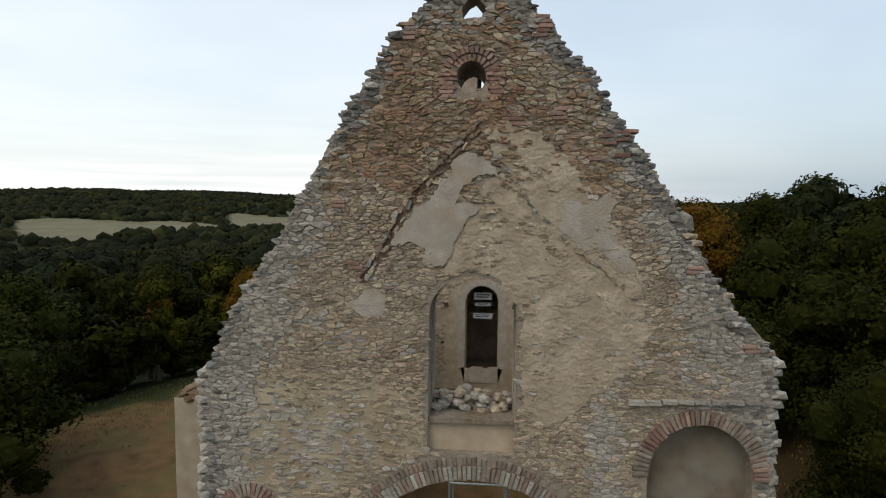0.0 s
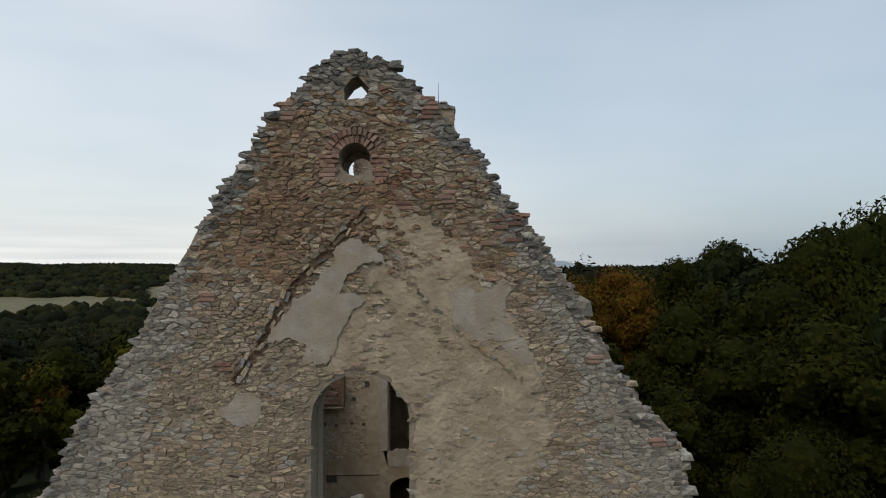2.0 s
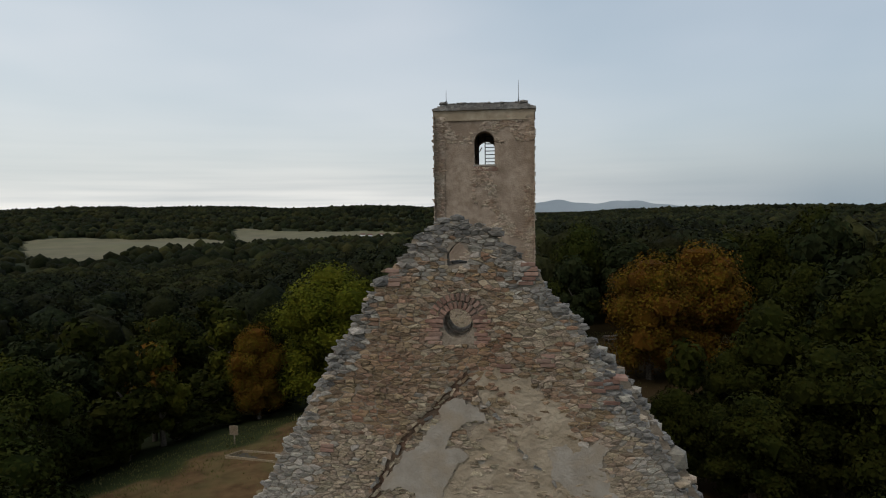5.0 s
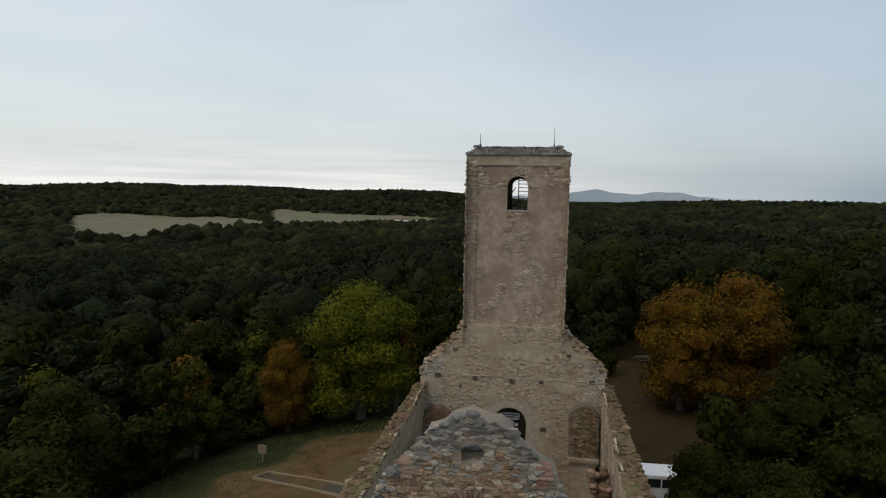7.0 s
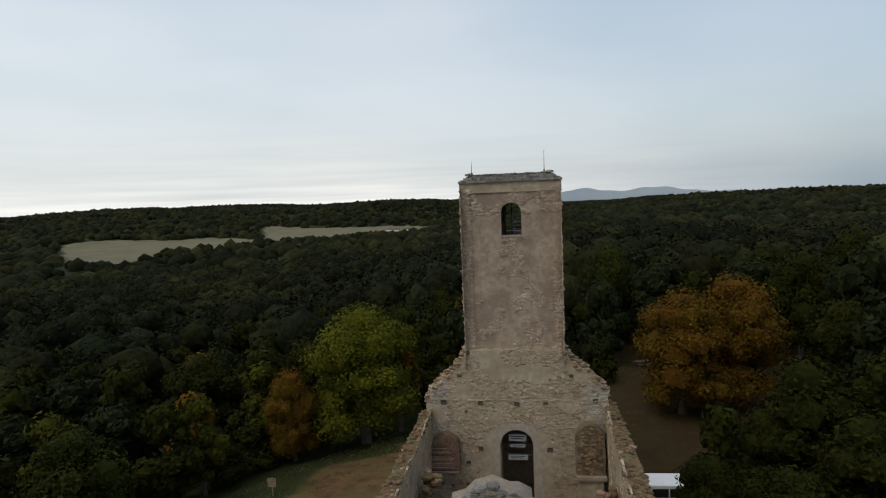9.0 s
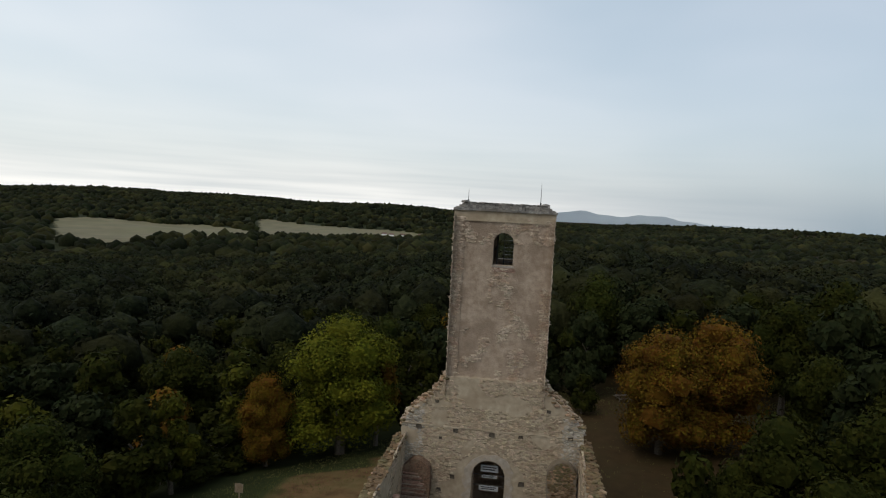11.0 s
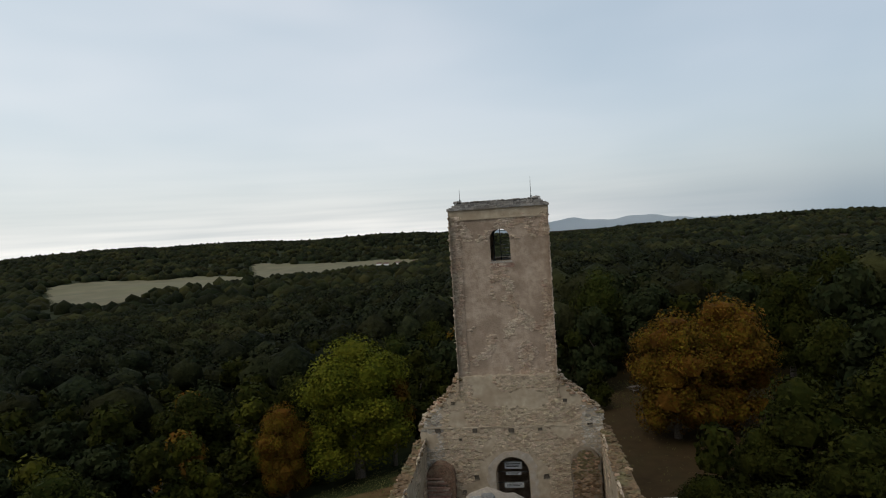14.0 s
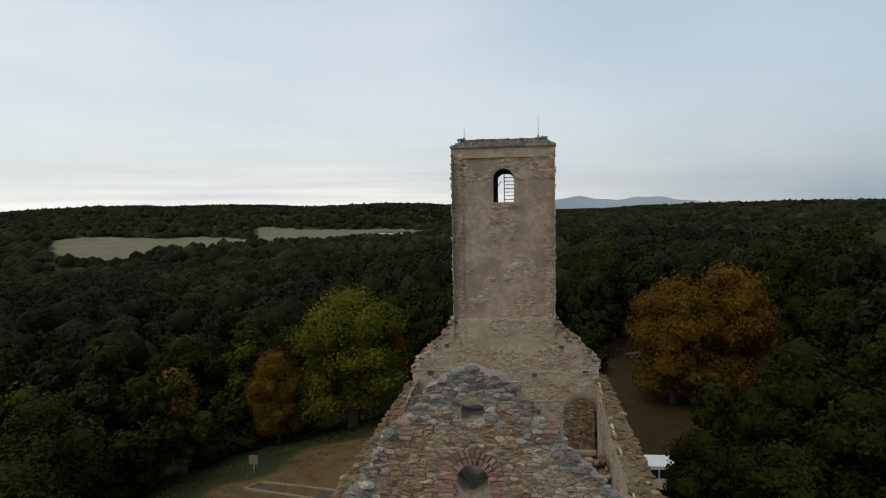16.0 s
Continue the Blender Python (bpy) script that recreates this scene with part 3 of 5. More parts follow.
core = plate("gable_core", ragged([(GL, 0.0)] + BACK + [(GR + 0.24, 0.0)], 0.2, 0.05), [grown(h, -0.02) for h in (TRIUMPH, WINDOW, OCULUS)], 0.5, M_MORTAR, gable, "rear leaf of the gable wall")
core.location = (0, 0.52, 0)


def gable_inset(x):
    """Height of the gable's edge at x."""
    if x <= PROFILE[0][0] or x >= PROFILE[-1][0]:
        return 0
    for (xa, za), (xb, zb) in zip(PROFILE, PROFILE[1:]):
        if xa <= x <= xb:
            return za + (zb - za) * (x - xa) / max(1e-6, xb - xa)
    return 0


OPENINGS = [grown(TRIUMPH, 0.1), grown(WINDOW, 0.05), grown(OCULUS, 0.05), grown(GAP, 0.04), grown(NICHE_R, 0.1), grown(NICHE_L, 0.08)]


def scarred(x, z):
    """How far a place lies from the left line of the old choir roof."""
    best = 9.0
    for (xa, za), (xb, zb) in zip(SCAR_L, SCAR_L[1:]):
        ux, uz = xb - xa, zb - za
        f = min(1, max(0, ((x - xa) * ux + (z - za) * uz) / (ux * ux + uz * uz)))
        best = min(best, math.hypot(x - xa - f * ux, z - za - f * uz))
    return best


def on_gable(x, z):
    if not (GL + 0.06 < x < GR - 0.06) or z > gable_inset(x) - 0.04:
        return False
    if any(inside(x, z, o) for o in OPENINGS):
        return False
    if math.hypot(x - 0.68, z - 15.91) < (0.56 if z > 16.1 else 0.4) and z > 15.55:
        return False
    if inside(x, z, BEIGE) or inside(x, z, GREY_A) or inside(x, z, GREY_B) or inside(x, z, GREY_C):
        return noise.noise((x * 2.3, z * 2.3, 40.0)) > (0.02 if inside(x, z, BEIGE) else 0.3) and rng.random() < 0.7
    if scarred(x, z) < 0.085:
        return False
    if inside(x, z, LOW):
        return rng.random() < 0.75
    return math.hypot(x - 0.8, z - 6.3) > 2.85 or z < 6.3


def gable_slot(x, z):
    edge = min(gable_inset(x) - z, x - GL, GR - x) + 0.5 * noise.noise((x, z, 2.0)) + rng.uniform(-0.3, 0.3)
    if edge < (0.34 if z > 13.6 else 0.18):
        return 2
    if z > 13.9 and edge > 0.55 and noise.noise((x * 0.7, z * 0.7, 15)) > rng.uniform(-0.45, 0.35):
        return 4
    if rng.random() < 0.04 or (8.0 < z < 12.3 and (x < -0.6 or x > 2.9) and noise.noise((x * 0.8, z * 0.8, 5)) > rng.uniform(-0.1, 0.5)):
        return 3
    return 1 if edge < (0.7 if z > 13.6 else 1.5 if x < 0 else 1.2) else 0


SR = random.Random(21)
gable_stone = Soup()
facing = sorted(cells(GL, GR, 7.2, 18.1, on_gable, SR, 0.145, 0.066, 0.14, 0.34), key=lambda c: -c[1])
for k, (cu, cv, outline) in enumerate(facing):
    rise = 0.85 + 0.45 * smooth_step(11.5, 15.5, cv)
    vs, fs = stone_shape(outline, rise * (SR.uniform(0.006, 0.036) + 0.03 * max(0.0, noise.noise((cu * 1.3, cv * 2.0, 3.3)))), SR)
    slot = gable_slot(cu, cv)
    if k < 300:
        me = bpy.data.meshes.new("stone")
        me.from_pydata([(x, -o, z) for x, o, z in vs], [], fs)
        me.materials.append((M_STONE1, M_GREY1, M_DARK1, M_PALE1, M_RUST1)[slot])
        o = new("stone", me)
        o.parent = gable
        o.location = (cu, 0, cv)
    else:
        gable_stone.add([(cu + x, GY - o, cv + z) for x, o, z in vs], fs, slot)
gs = gable_stone.make("rubble_facing", M_STONE, None, "irregular beige and grey rubble stones in mortar", "stuff", [M_STONE, M_GREY, M_DARK, M_PALE, M_RUST])
gs.parent = gable
gs.matrix_parent_inverse = Matrix.Translation((0, -GY, 0))

# broken crown of the gable: loose-edged blocks over the whole thickness
crown = Soup()
for (xa, za), (xb, zb) in zip(PROFILE, PROFILE[1:]):
    n = max(3, int(math.hypot(xb - xa, zb - za) / 0.07))
    for k in range(n):
        f = (k + SR.random()) / n
        x, z = xa + (xb - xa) * f, za + (zb - za) * f
        for row in range(4):
            s = SR.choice((0.045, 0.06, 0.08, 0.11)) * SR.uniform(0.8, 1.2)
            lump(crown, (x + SR.uniform(-0.07, 0.07) + (0.07 if x < 0.5 else -0.05) + (0.24 * smooth_step(2.0, 3.2, x) if row > 1 else 0.0), GY + 0.1 + row * 0.26 + SR.uniform(-0.08, 0.06), z - 0.08 + SR.uniform(-0.1, 0.06) - (0.0, 0.15, 0.82, 0.88)[row] * smooth_step(14.8, 17.2, z)), (s * 1.35, s * 1.2, s * SR.uniform(0.45, 0.8)), SR, SR.choice((0, 0, 0, 0, 1, 2)))
lump(crown, (4.55, GY + 0.6, 13.4), (0.22, 0.25, 0.24), SR, 1)
for z0, z1, x in ((5.0, 10.55, GL), (5.0, 11.0, GR)):
    z = z0
    while z < z1:
        h = SR.uniform(0.1, 0.2)
        for row in range(4):
            lump(crown, (x + SR.uniform(-0.06, 0.06), GY + 0.12 + row * 0.26, z), (SR.uniform(0.12, 0.22), 0.16, h * 0.6), SR, 1)
        z += h
cr = crown.make("broken_edge", M_DARK, None, "dark weathered broken stones along the gable's edge", "stuff", [M_DARK, M_GREY, M_STONE])
cr.parent = gable
cr.matrix_parent_inverse = Matrix.Translation((0, -GY, 0))


def sheet(name, poly, mat, out, label):
    ob = plate(name, ragged(ragged(poly, 0.2, 0.07), 0.05, 0.03), [], 0.06, mat, gable, label)
    ob.location = (0, -out, 0)
    return ob


sheet("plaster_patch", LOW, M_LOWPLASTER, 0.004, "thin olive-beige render with stones showing through")
sheet("plaster_patch", BEIGE, M_RENDER, 0.02, "beige lime plaster left between the old roof lines")
sheet("plaster_patch", GREY_A, M_GPLASTER, 0.05, "smooth grey plaster patch with broken edges")
sheet("plaster_patch", GREY_B, M_GPLASTER, 0.03, "smooth grey plaster patch with broken edges")
sheet("plaster_patch", GREY_C, M_GPLASTER, 0.022, "small grey plaster patch with broken edges")

# the scar of the choir roof: a raised stony line down both sides
SCAR = []
for k in range(6):
    s = Soup()
    s.box(-0.065, 0.065, -0.02, 0.05, -0.026, 0.026, wob=0.016)
    me = bpy.data.meshes.new("scar_slab")
    me.from_pydata(s.v, [], s.f)
    me.materials.append((M_RUST1, M_STONE1, M_STONE1, M_STONE1, M_GREY1, M_DARK1)[k])
    SCAR.append(me)
BED = [(x - 0.075, z + 0.06) for x, z in SCAR_L] + [(x + 0.075, z - 0.06) for x, z in reversed(SCAR_L)]
sheet("scar_bed", BED, M_SCAR, 0.002, "rust-brown groove where the choir roof once met the wall")
for pts, gap, over in ((SCAR_L, 0.08, 0.085), (SCAR_L, 0.62, -0.02), (SCAR_R, 0.3, 0.0)):
    for (xa, za), (xb, zb) in zip(pts, pts[1:]):
        long = math.hypot(xb - xa, zb - za)
        n = max(1, int(long / 0.12))
        ox, oz = over * (zb - za) / long, -over * (xb - xa) / long
        for k in range(n):
            if SR.random() < gap:
                continue
            o = new("scar_slab", SR.choice(SCAR))
            o.parent = gable
            o.matrix_basis = Matrix.Translation((xa + ox + (xb - xa) * k / n + SR.uniform(-0.02, 0.02), -0.055 if over > 0 else -0.03, za + oz + (zb - za) * k / n + SR.uniform(-0.02, 0.02))) @ Matrix.Rotation(-math.atan2(zb - za, xb - xa) + SR.uniform(-0.4, 0.4), 4, "Y") @ Matrix.Diagonal((SR.uniform(0.5, 1.15), 1, SR.uniform(0.6, 1.4), 1))

# brickwork round the openings: every brick an object on one shared mesh
def brick_mesh(name, l, h, d):
    s = Soup()
    k = 0.008
    xs, zs = l / 2, h / 2
    v = [(-xs, d, -zs), (xs, d, -zs), (xs, d, zs), (-xs, d, zs), (-xs, k, -zs), (xs, k, -zs), (xs, k, zs), (-xs, k, zs), (-xs + k, 0, -zs + k), (xs - k, 0, -zs + k), (xs - k, 0, zs - k), (-xs + k, 0, zs - k)]
    f = [(0, 1, 5, 4), (1, 2, 6, 5), (2, 3, 7, 6), (3, 0, 4, 7), (4, 5, 9, 8), (5, 6, 10, 9), (6, 7, 11, 10), (7, 4, 8, 11), (8, 9, 10, 11)]
    me = bpy.data.meshes.new(name)
    me.from_pydata(v, [], f)
    me.materials.append(M_BRICK)
    return me


HEADER = brick_mesh("brick_header", 0.064, 0.125, 0.25)
STRETCH = brick_mesh("brick_long", 0.07, 0.27, 0.25)
STRETCH2 = brick_mesh("brick_long", 0.07, 0.27, 0.25)
STRETCH2.materials[0] = M_BRICK2
STRETCH3 = brick_mesh("brick_long", 0.078, 0.25, 0.25)
STRETCH3.materials[0] = M_GREY1
HEADER2 = brick_mesh("brick_header", 0.07, 0.14, 0.25)
HEADER2.materials[0] = M_BRICK2
FLAT = brick_mesh("brick_flat", 0.25, 0.065, 0.25)


def brick(me, x, y, z, turn, parent):
    ob = new("brick", me)
    ob.parent = parent
    ob.matrix_basis = Matrix.Translation((x, y, z)) @ Matrix.Rotation(turn, 4, "Y") @ Matrix.Diagonal((SR.uniform(0.9, 1.05), 1, SR.uniform(0.92, 1.06), 1))
    return ob


def ring(me, xc, zc, ru, rz, a0, a1, pitch, y, parent, gap=0.0):
    n = int(abs(a1 - a0) * (ru + rz) / 2 / pitch)
    for k in range(n + 1):
        if SR.random() < gap:
            continue
        a = a0 + (a1 - a0) * k / n
        brick(SR.choice(me) if isinstance(me, list) else me, xc + ru * math.cos(a), y + SR.uniform(-0.02, 0.02), zc + rz * math.sin(a), math.pi / 2 - a + SR.uniform(-0.04, 0.04), parent)


ring(HEADER, 0.68, 15.91, 0.325, 0.33, -0.1, math.pi + 0.1, 0.08, -0.055, gable)
ring(HEADER, 0.68, 15.9, 0.475, 0.485, 0.45, math.pi - 0.45, 0.083, -0.05, gable)
for side in (-1, 1):
    for k in range(7):
        brick(FLAT, 0.68 + side * (0.4 + 0.05 * (k % 2)), -0.04, 15.58 + k * 0.075, SR.uniform(-0.05, 0.05), gable)
ring([STRETCH2, STRETCH3], 0.8, 6.3, 2.54, 2.5, 0.5, math.pi - 0.5, 0.085, -0.05, gable, 0.12)
ring(HEADER2, 0.8, 6.3, 2.76, 2.72, 0.5, math.pi - 0.5, 0.09, -0.04, gable, 0.25)
ring([STRETCH, STRETCH2, STRETCH2], 4.82, 8.95, 1.03, 1.05, 0.0, math.pi, 0.085, -0.06, gable)
ring([STRETCH, STRETCH2], -3.38, 7.75, 0.5, 0.52, 0.0, math.pi, 0.085, -0.06, gable)
for k in range(9):
    brick(FLAT, 3.1 + SR.uniform(-0.35, 0.35), -0.05, 14.75 + SR.uniform(-0.25, 0.25), SR.uniform(-0.05, 0.05), gable)
for bx, bz, nb in ((1.9, 16.62, 5), (-0.42, 16.6, 4), (-1.69, 13.62, 2), (4.62, 12.55, 2), (2.2, 15.2, 3), (1.5, 15.1, 2), (-1.4, 12.5, 2), (5.62, 11.2, 2)):
    for k in range(nb):
        brick(FLAT, bx + SR.uniform(-0.05, 0.05), -0.05, bz + k * 0.08, SR.uniform(-0.04, 0.04), gable)

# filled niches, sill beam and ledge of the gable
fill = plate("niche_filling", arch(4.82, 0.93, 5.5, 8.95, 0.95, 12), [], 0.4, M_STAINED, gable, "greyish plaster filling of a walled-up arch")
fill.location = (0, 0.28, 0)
fill = plate("niche_filling", arch(-3.38, 0.42, 5.5, 7.75, 0.43, 8), [], 0.4, M_MORTAR, gable, "rough filling of a small walled-up arch")
fill.location = (0, 0.22, 0)
sill = Soup()
sill.box(-0.01, 1.55, GY + 0.06, GY + 0.9, 9.68, 9.76, wob=0.012)
o = sill.make("window_sill", M_WOOD, None, "dark weathered timber sill beam")
o.parent, o.matrix_parent_inverse = gable, Matrix.Translation((0, -GY, 0))
par = plate("window_parapet", [(-0.03, 9.1), (1.57, 9.1), (1.57, 9.7), (-0.03, 9.7)], [], 0.6, M_PLASTER, gable, "plastered parapet under the window, set back in the wall")
par.location = (0, 0.14, 0)
pile = Soup()
for k in range(70):
    x = SR.uniform(0.02, 1.48)
    z = 9.76 + SR.uniform(0, 0.38) * (1 - 0.4 * abs(x - 0.75))
    lump(pile, (x, GY + SR.uniform(0.55, 0.95), z), (SR.uniform(0.06, 0.15), SR.uniform(0.06, 0.14), SR.uniform(0.05, 0.09)), SR, 1 if SR.random() < 0.4 else 0)
o = pile.make("sill_rubble", M_GREY, None, "loose grey rubble lying on the window sill", "stuff", [M_GREY, M_STONE])
o.parent, o.matrix_parent_inverse = gable, Matrix.Translation((0, -GY, 0))
for k in range(8):
    s = Soup()
    s.box(-0.135, 0.135, -0.13, 0.1, -0.035, 0.035, wob=0.014)
    o = s.make("ledge_slab", M_GREY1, gable)
    o.location = (3.68 + k * 0.28, 0, 10.24 + 0.012 * k)

# ---- nave: side walls and west wall ----
NW = 37.4          # inner face of the west wall


def side_wall(name, x_in, x_out, z_top, label, bays):
    """A straight side wall from the gable to the west wall with uneven top and tall window openings."""
    s = Soup()
    y0, y1 = GY + GD - 0.02, NW + 0.6
    n = 60
    inner, outer = [], []
    for k in range(n + 1):
        f = k / n
        y = y0 + (y1 - y0) * f
        xi, xo = x_in[0] + (x_in[1] - x_in[0]) * f, x_out[0] + (x_out[1] - x_out[0]) * f + math.copysign(0.55 if x_out[0] < 0 else 0.35, x_out[0]) * smooth_step(0.02, 0.25, f) * (1 - f)
        z = z_top[0] + (z_top[1] - z_top[0]) * f + 0.12 * noise.noise((y * 0.6, x_in[0], 0)) + 0.05 * noise.noise((y * 2.5, x_in[0], 4))
        inner.append((xi, y, z))
        outer.append((xo, y, z - 0.03 + 0.06 * noise.noise((y, 7.7, x_in[0]))))
    # the solid is laid bay by bay, leaving the windows free
    def blocked(y):
        return next((b for b in bays if b[0] <= y <= b[1]), None)
    def spans(k):
        if k < 0 or k >= n:
            return []
        gap = blocked((inner[k][1] + inner[k + 1][1]) / 2)
        return [(-1.3, None)] if not gap else [(-1.3, gap[2]), (gap[3], None)]

    for k in range(n):
        a, b, c, d = inner[k], inner[k + 1], outer[k + 1], outer[k]
        for z0, z1 in spans(k):
            top = [p[2] if z1 is None else z1 for p in (a, b, c, d)]
            vs = [(p[0], p[1], z0) for p in (a, b, c, d)] + [(p[0], p[1], t) for p, t in zip((a, b, c, d), top)]
            fs = [(0, 1, 2, 3), (4, 7, 6, 5), (0, 4, 5, 1), (2, 6, 7, 3)]
            if (z0, z1) not in spans(k + 1):
                fs.append((1, 5, 6, 2))
            if (z0, z1) not in spans(k - 1):
                fs.append((3, 7, 4, 0))
            s.add(vs, fs)
    bm = bmesh.new()
    tmp = bpy.data.meshes.new("weld")
    tmp.from_pydata(s.v, [], s.f)
    bm.from_mesh(tmp)
    bmesh.ops.remove_doubles(bm, verts=bm.verts, dist=0.0005)
    bmesh.ops.recalc_face_normals(bm, faces=bm.faces)
    bm.normal_update()
    bm.verts.index_update()
    s.v = [v.co[:] for v in bm.verts]
    s.f = [tuple(v.index for v in f.verts) for f in bm.faces]
    s.s = [1 if f.normal.z > 0.7 else 0 for f in bm.faces] if bm.faces[0].normal is not None else []
    bm.free()
    bpy.data.meshes.remove(tmp)
    ob = s.make(name, M_WPLASTER, church, label, "", [M_WPLASTER, M_TOPS])
    tops = Soup()
    r = random.Random(5)
    for k in range(n):
        a, d = inner[k], outer[k]
        wd = abs(d[0] - a[0])
        m = max(3, int(wd / 0.22))
        for q in range(m):
            for rep in range(3):
                f = (q + r.random()) / m
                sz = r.uniform(0.06, 0.15)
                lump(tops, (a[0] + (d[0] - a[0]) * f, a[1] + (rep + r.random()) * 0.21, a[2] - 0.03 + r.uniform(-0.05, 0.07)), (sz * 1.2, sz * 1.3, sz * 0.5), r, 1 if r.random() < 0.04 else 0)
    t = tops.make("wall_top", M_TOPS, ob, "brown mossy rubble on the wall's broken top", "stuff", [M_TOPS, M_RUST])
    face = Soup()
    xi = lambda y: x_in[0] + (x_in[1] - x_in[0]) * (y - y0) / (y1 - y0)
    sgn = 1 if x_in[0] < 0 else -1
    keep = lambda u, v: not any(b[0] - 0.1 < u < b[1] + 0.1 and b[2] < v < b[3] for b in bays) and noise.noise((u * 0.5, v * 0.5, 9)) > 0.02
    rubble(face, y0 + 5, y1 - 0.7, 5.5, min(z_top) - 0.2, keep, lambda u, o, v: (xi(u) + sgn * (o - 0.02), u, v), r, (0.02, 0.06), wide=0.26, high=0.15)
    face.make("rubble_facing", M_STONE, ob, "rubble stones bared where plaster has fallen", "stuff")
    return ob


wall_l = side_wall("nave_wall", (-4.62, -4.78), (-5.2, -5.4), (9.75, 9.45), "roofless nave wall with pale plaster inside and rubble top", [(28.6, 30.2, 2.6, 7.6), (21.6, 23.2, 2.6, 7.6), (15.5, 17.1, 2.6, 7.6)])
wall_r = side_wall("nave_wall", (5.0, 6.08), (5.95, 6.72), (10.0, 10.0), "roofless nave wall with window openings and rubble top", [(32.4, 33.8, 3.0, 8.4), (26.2, 27.8, 3.0, 8.4), (20.0, 21.6, 3.0, 8.4), (14.5, 16.1, 3.0, 8.4)])

# west wall of the nave with the arch to the tower
WEST = [(-5.1, -1.3), (-5.1, 10.2), (-4.85, 10.7), (-4.3, 11.4), (-3.4, 12.1), (-2.9, 12.7), (-2.45, 13.5), (3.6, 13.5), (4.0, 12.9), (4.9, 12.2), (5.6, 11.5), (6.2, 10.9), (6.3, -1.3)]
W_DOOR = arch(0.55, 1.02, 2.3, 7.4, 1.02, 12)
W_LOW = arch(0.6, 1.0, -1.0, 0.9, 0.7, 10)
west = plate("west_wall", ragged(WEST, 0.25, 0.06), [W_DOOR, W_LOW], 1.8, M_WPLASTER, church, "inner west wall with an arch, worn plaster and putlog holes")
west.location = (0, NW, 0)
halo = plate("plaster_patch", ragged(arch(0.55, 1.55, 3.2, 7.4, 1.5, 12), 0.25, 0.12), [grown(W_DOOR, 0.03)], 0.1, M_GPLASTER, west, "pale plaster left round the arch")
halo.location = (0, -0.045, 0)
face = Soup()
WR = random.Random(9)
W_CLEAN = arch(0.55, 2.3, 0, 6.9, 2.0, 12)


def on_west(x, z):
    if not inside(x, z, WEST) or inside(x, z, grown(W_DOOR, 0.12)):
        return False
    d = noise.noise((x * 0.55, z * 0.55, 12.0))
    if inside(x, z, W_CLEAN):
        return d > 0.3
    return d > (-0.35 if z < 11.6 else -0.05)


rubble(face, -5.1, 6.3, 3.0, 13.4, on_west, lambda u, o, v: (u, NW - o + 0.02, v), WR, (0.015, 0.06), lambda u, v: 1 if abs(u - 0.6) > 4.3 else 0, wide=0.22, high=0.13)
f = face.make("rubble_facing", M_STONE, None, "rubble stones bared where plaster has fallen", "stuff", [M_STONE, M_GREY])
f.parent, f.matrix_parent_inverse = west, Matrix.Translation((0, -NW, 0))
edge = Soup()
for side in (WEST[1:7], WEST[7:12]):
    for (xa, za), (xb, zb) in zip(side, side[1:]):
        n = int(math.hypot(xb - xa, zb - za) / 0.09)
        for k in range(n):
            for row in range(6):
                q = WR.choice((0.07, 0.09, 0.12, 0.16))
                lump(edge, (xa + (xb - xa) * k / n + WR.uniform(-0.14, 0.12), NW + 0.08 + row * 0.3 + WR.uniform(-0.1, 0.1), za + (zb - za) * k / n + WR.uniform(-0.14, 0.07)), (q * 1.4, q * 1.2, q * 0.6), WR, WR.choice((0, 1, 1, 2)))
e = edge.make("broken_edge", M_TOPS, None, "uneven rubble along the sloping shoulders", "stuff", [M_TOPS, M_RUST, M_STONE])
e.parent, e.matrix_parent_inverse = west, Matrix.Translation((0, -NW, 0))
# putlog holes: shallow dishes on the wall, their dark colour standing in for deep shade
M_HOLE = material("hole_shade_dark", (0.05, 0.04, 0.03), (0.09, 0.075, 0.055), 6.0)
for hx, hz, hs in ((-3.96, 10.2, 0.3), (-1.62, 10.15, 0.26), (5.42, 10.35, 0.26), (0.62, 10.1, 0.28), (-2.55, 9.6, 0.16), (-1.7, 7.2, 0.26), (2.6, 7.2, 0.3), (-2.9, 11.9, 0.2), (4.0, 11.9, 0.2), (2.4, 10.15, 0.2), (-3.85, 1.6, 0.5), (-3.0, 0.25, 0.5), (-0.9, 0.25, 0.42), (-4.2, 4.85, 0.16), (-3.55, 4.75, 0.15), (-2.6, 4.85, 0.16), (-1.9, 4.8, 0.16), (-2.5, 6.3, 0.22)):
    s = Soup()
    q = hs * 0.62
    vs = [(x * WR.uniform(0.75, 1.15), 0, z * WR.uniform(0.75, 1.15)) for x, z in ((-q, -q * 0.8), (q, -q * 0.8), (q, q * 0.8), (-q, q * 0.8))]
    vs2 = [(x * 0.7, 0.03, z * 0.7) for x, _, z in vs]
    s.add(vs + vs2, [(0, 1, 5, 4), (1, 2, 6, 5), (2, 3, 7, 6), (3, 0, 4, 7), (4, 5, 6, 7)])
    h = s.make("putlog_hole", M_HOLE, west)
    h.location = (hx, -0.075, hz)
for k in (n for n in range(22) if n % 7 != 4):
    # the wall steps back above the line of the vault
    s = Soup()
    s.box(-0.245, 0.245, -0.05, 0.06, -0.06, 0.03, wob=0.025)
    o = s.make("offset_stone", M_WPLASTER, west)
    o.location = (-4.65 + k * 0.5, 0, 10.36)
s = Soup()
s.box(-4.2, -1.0, -0.03, 0.05, 1.76, 1.8, wob=0.012)
s.make("string_course", M_HOLE, west)
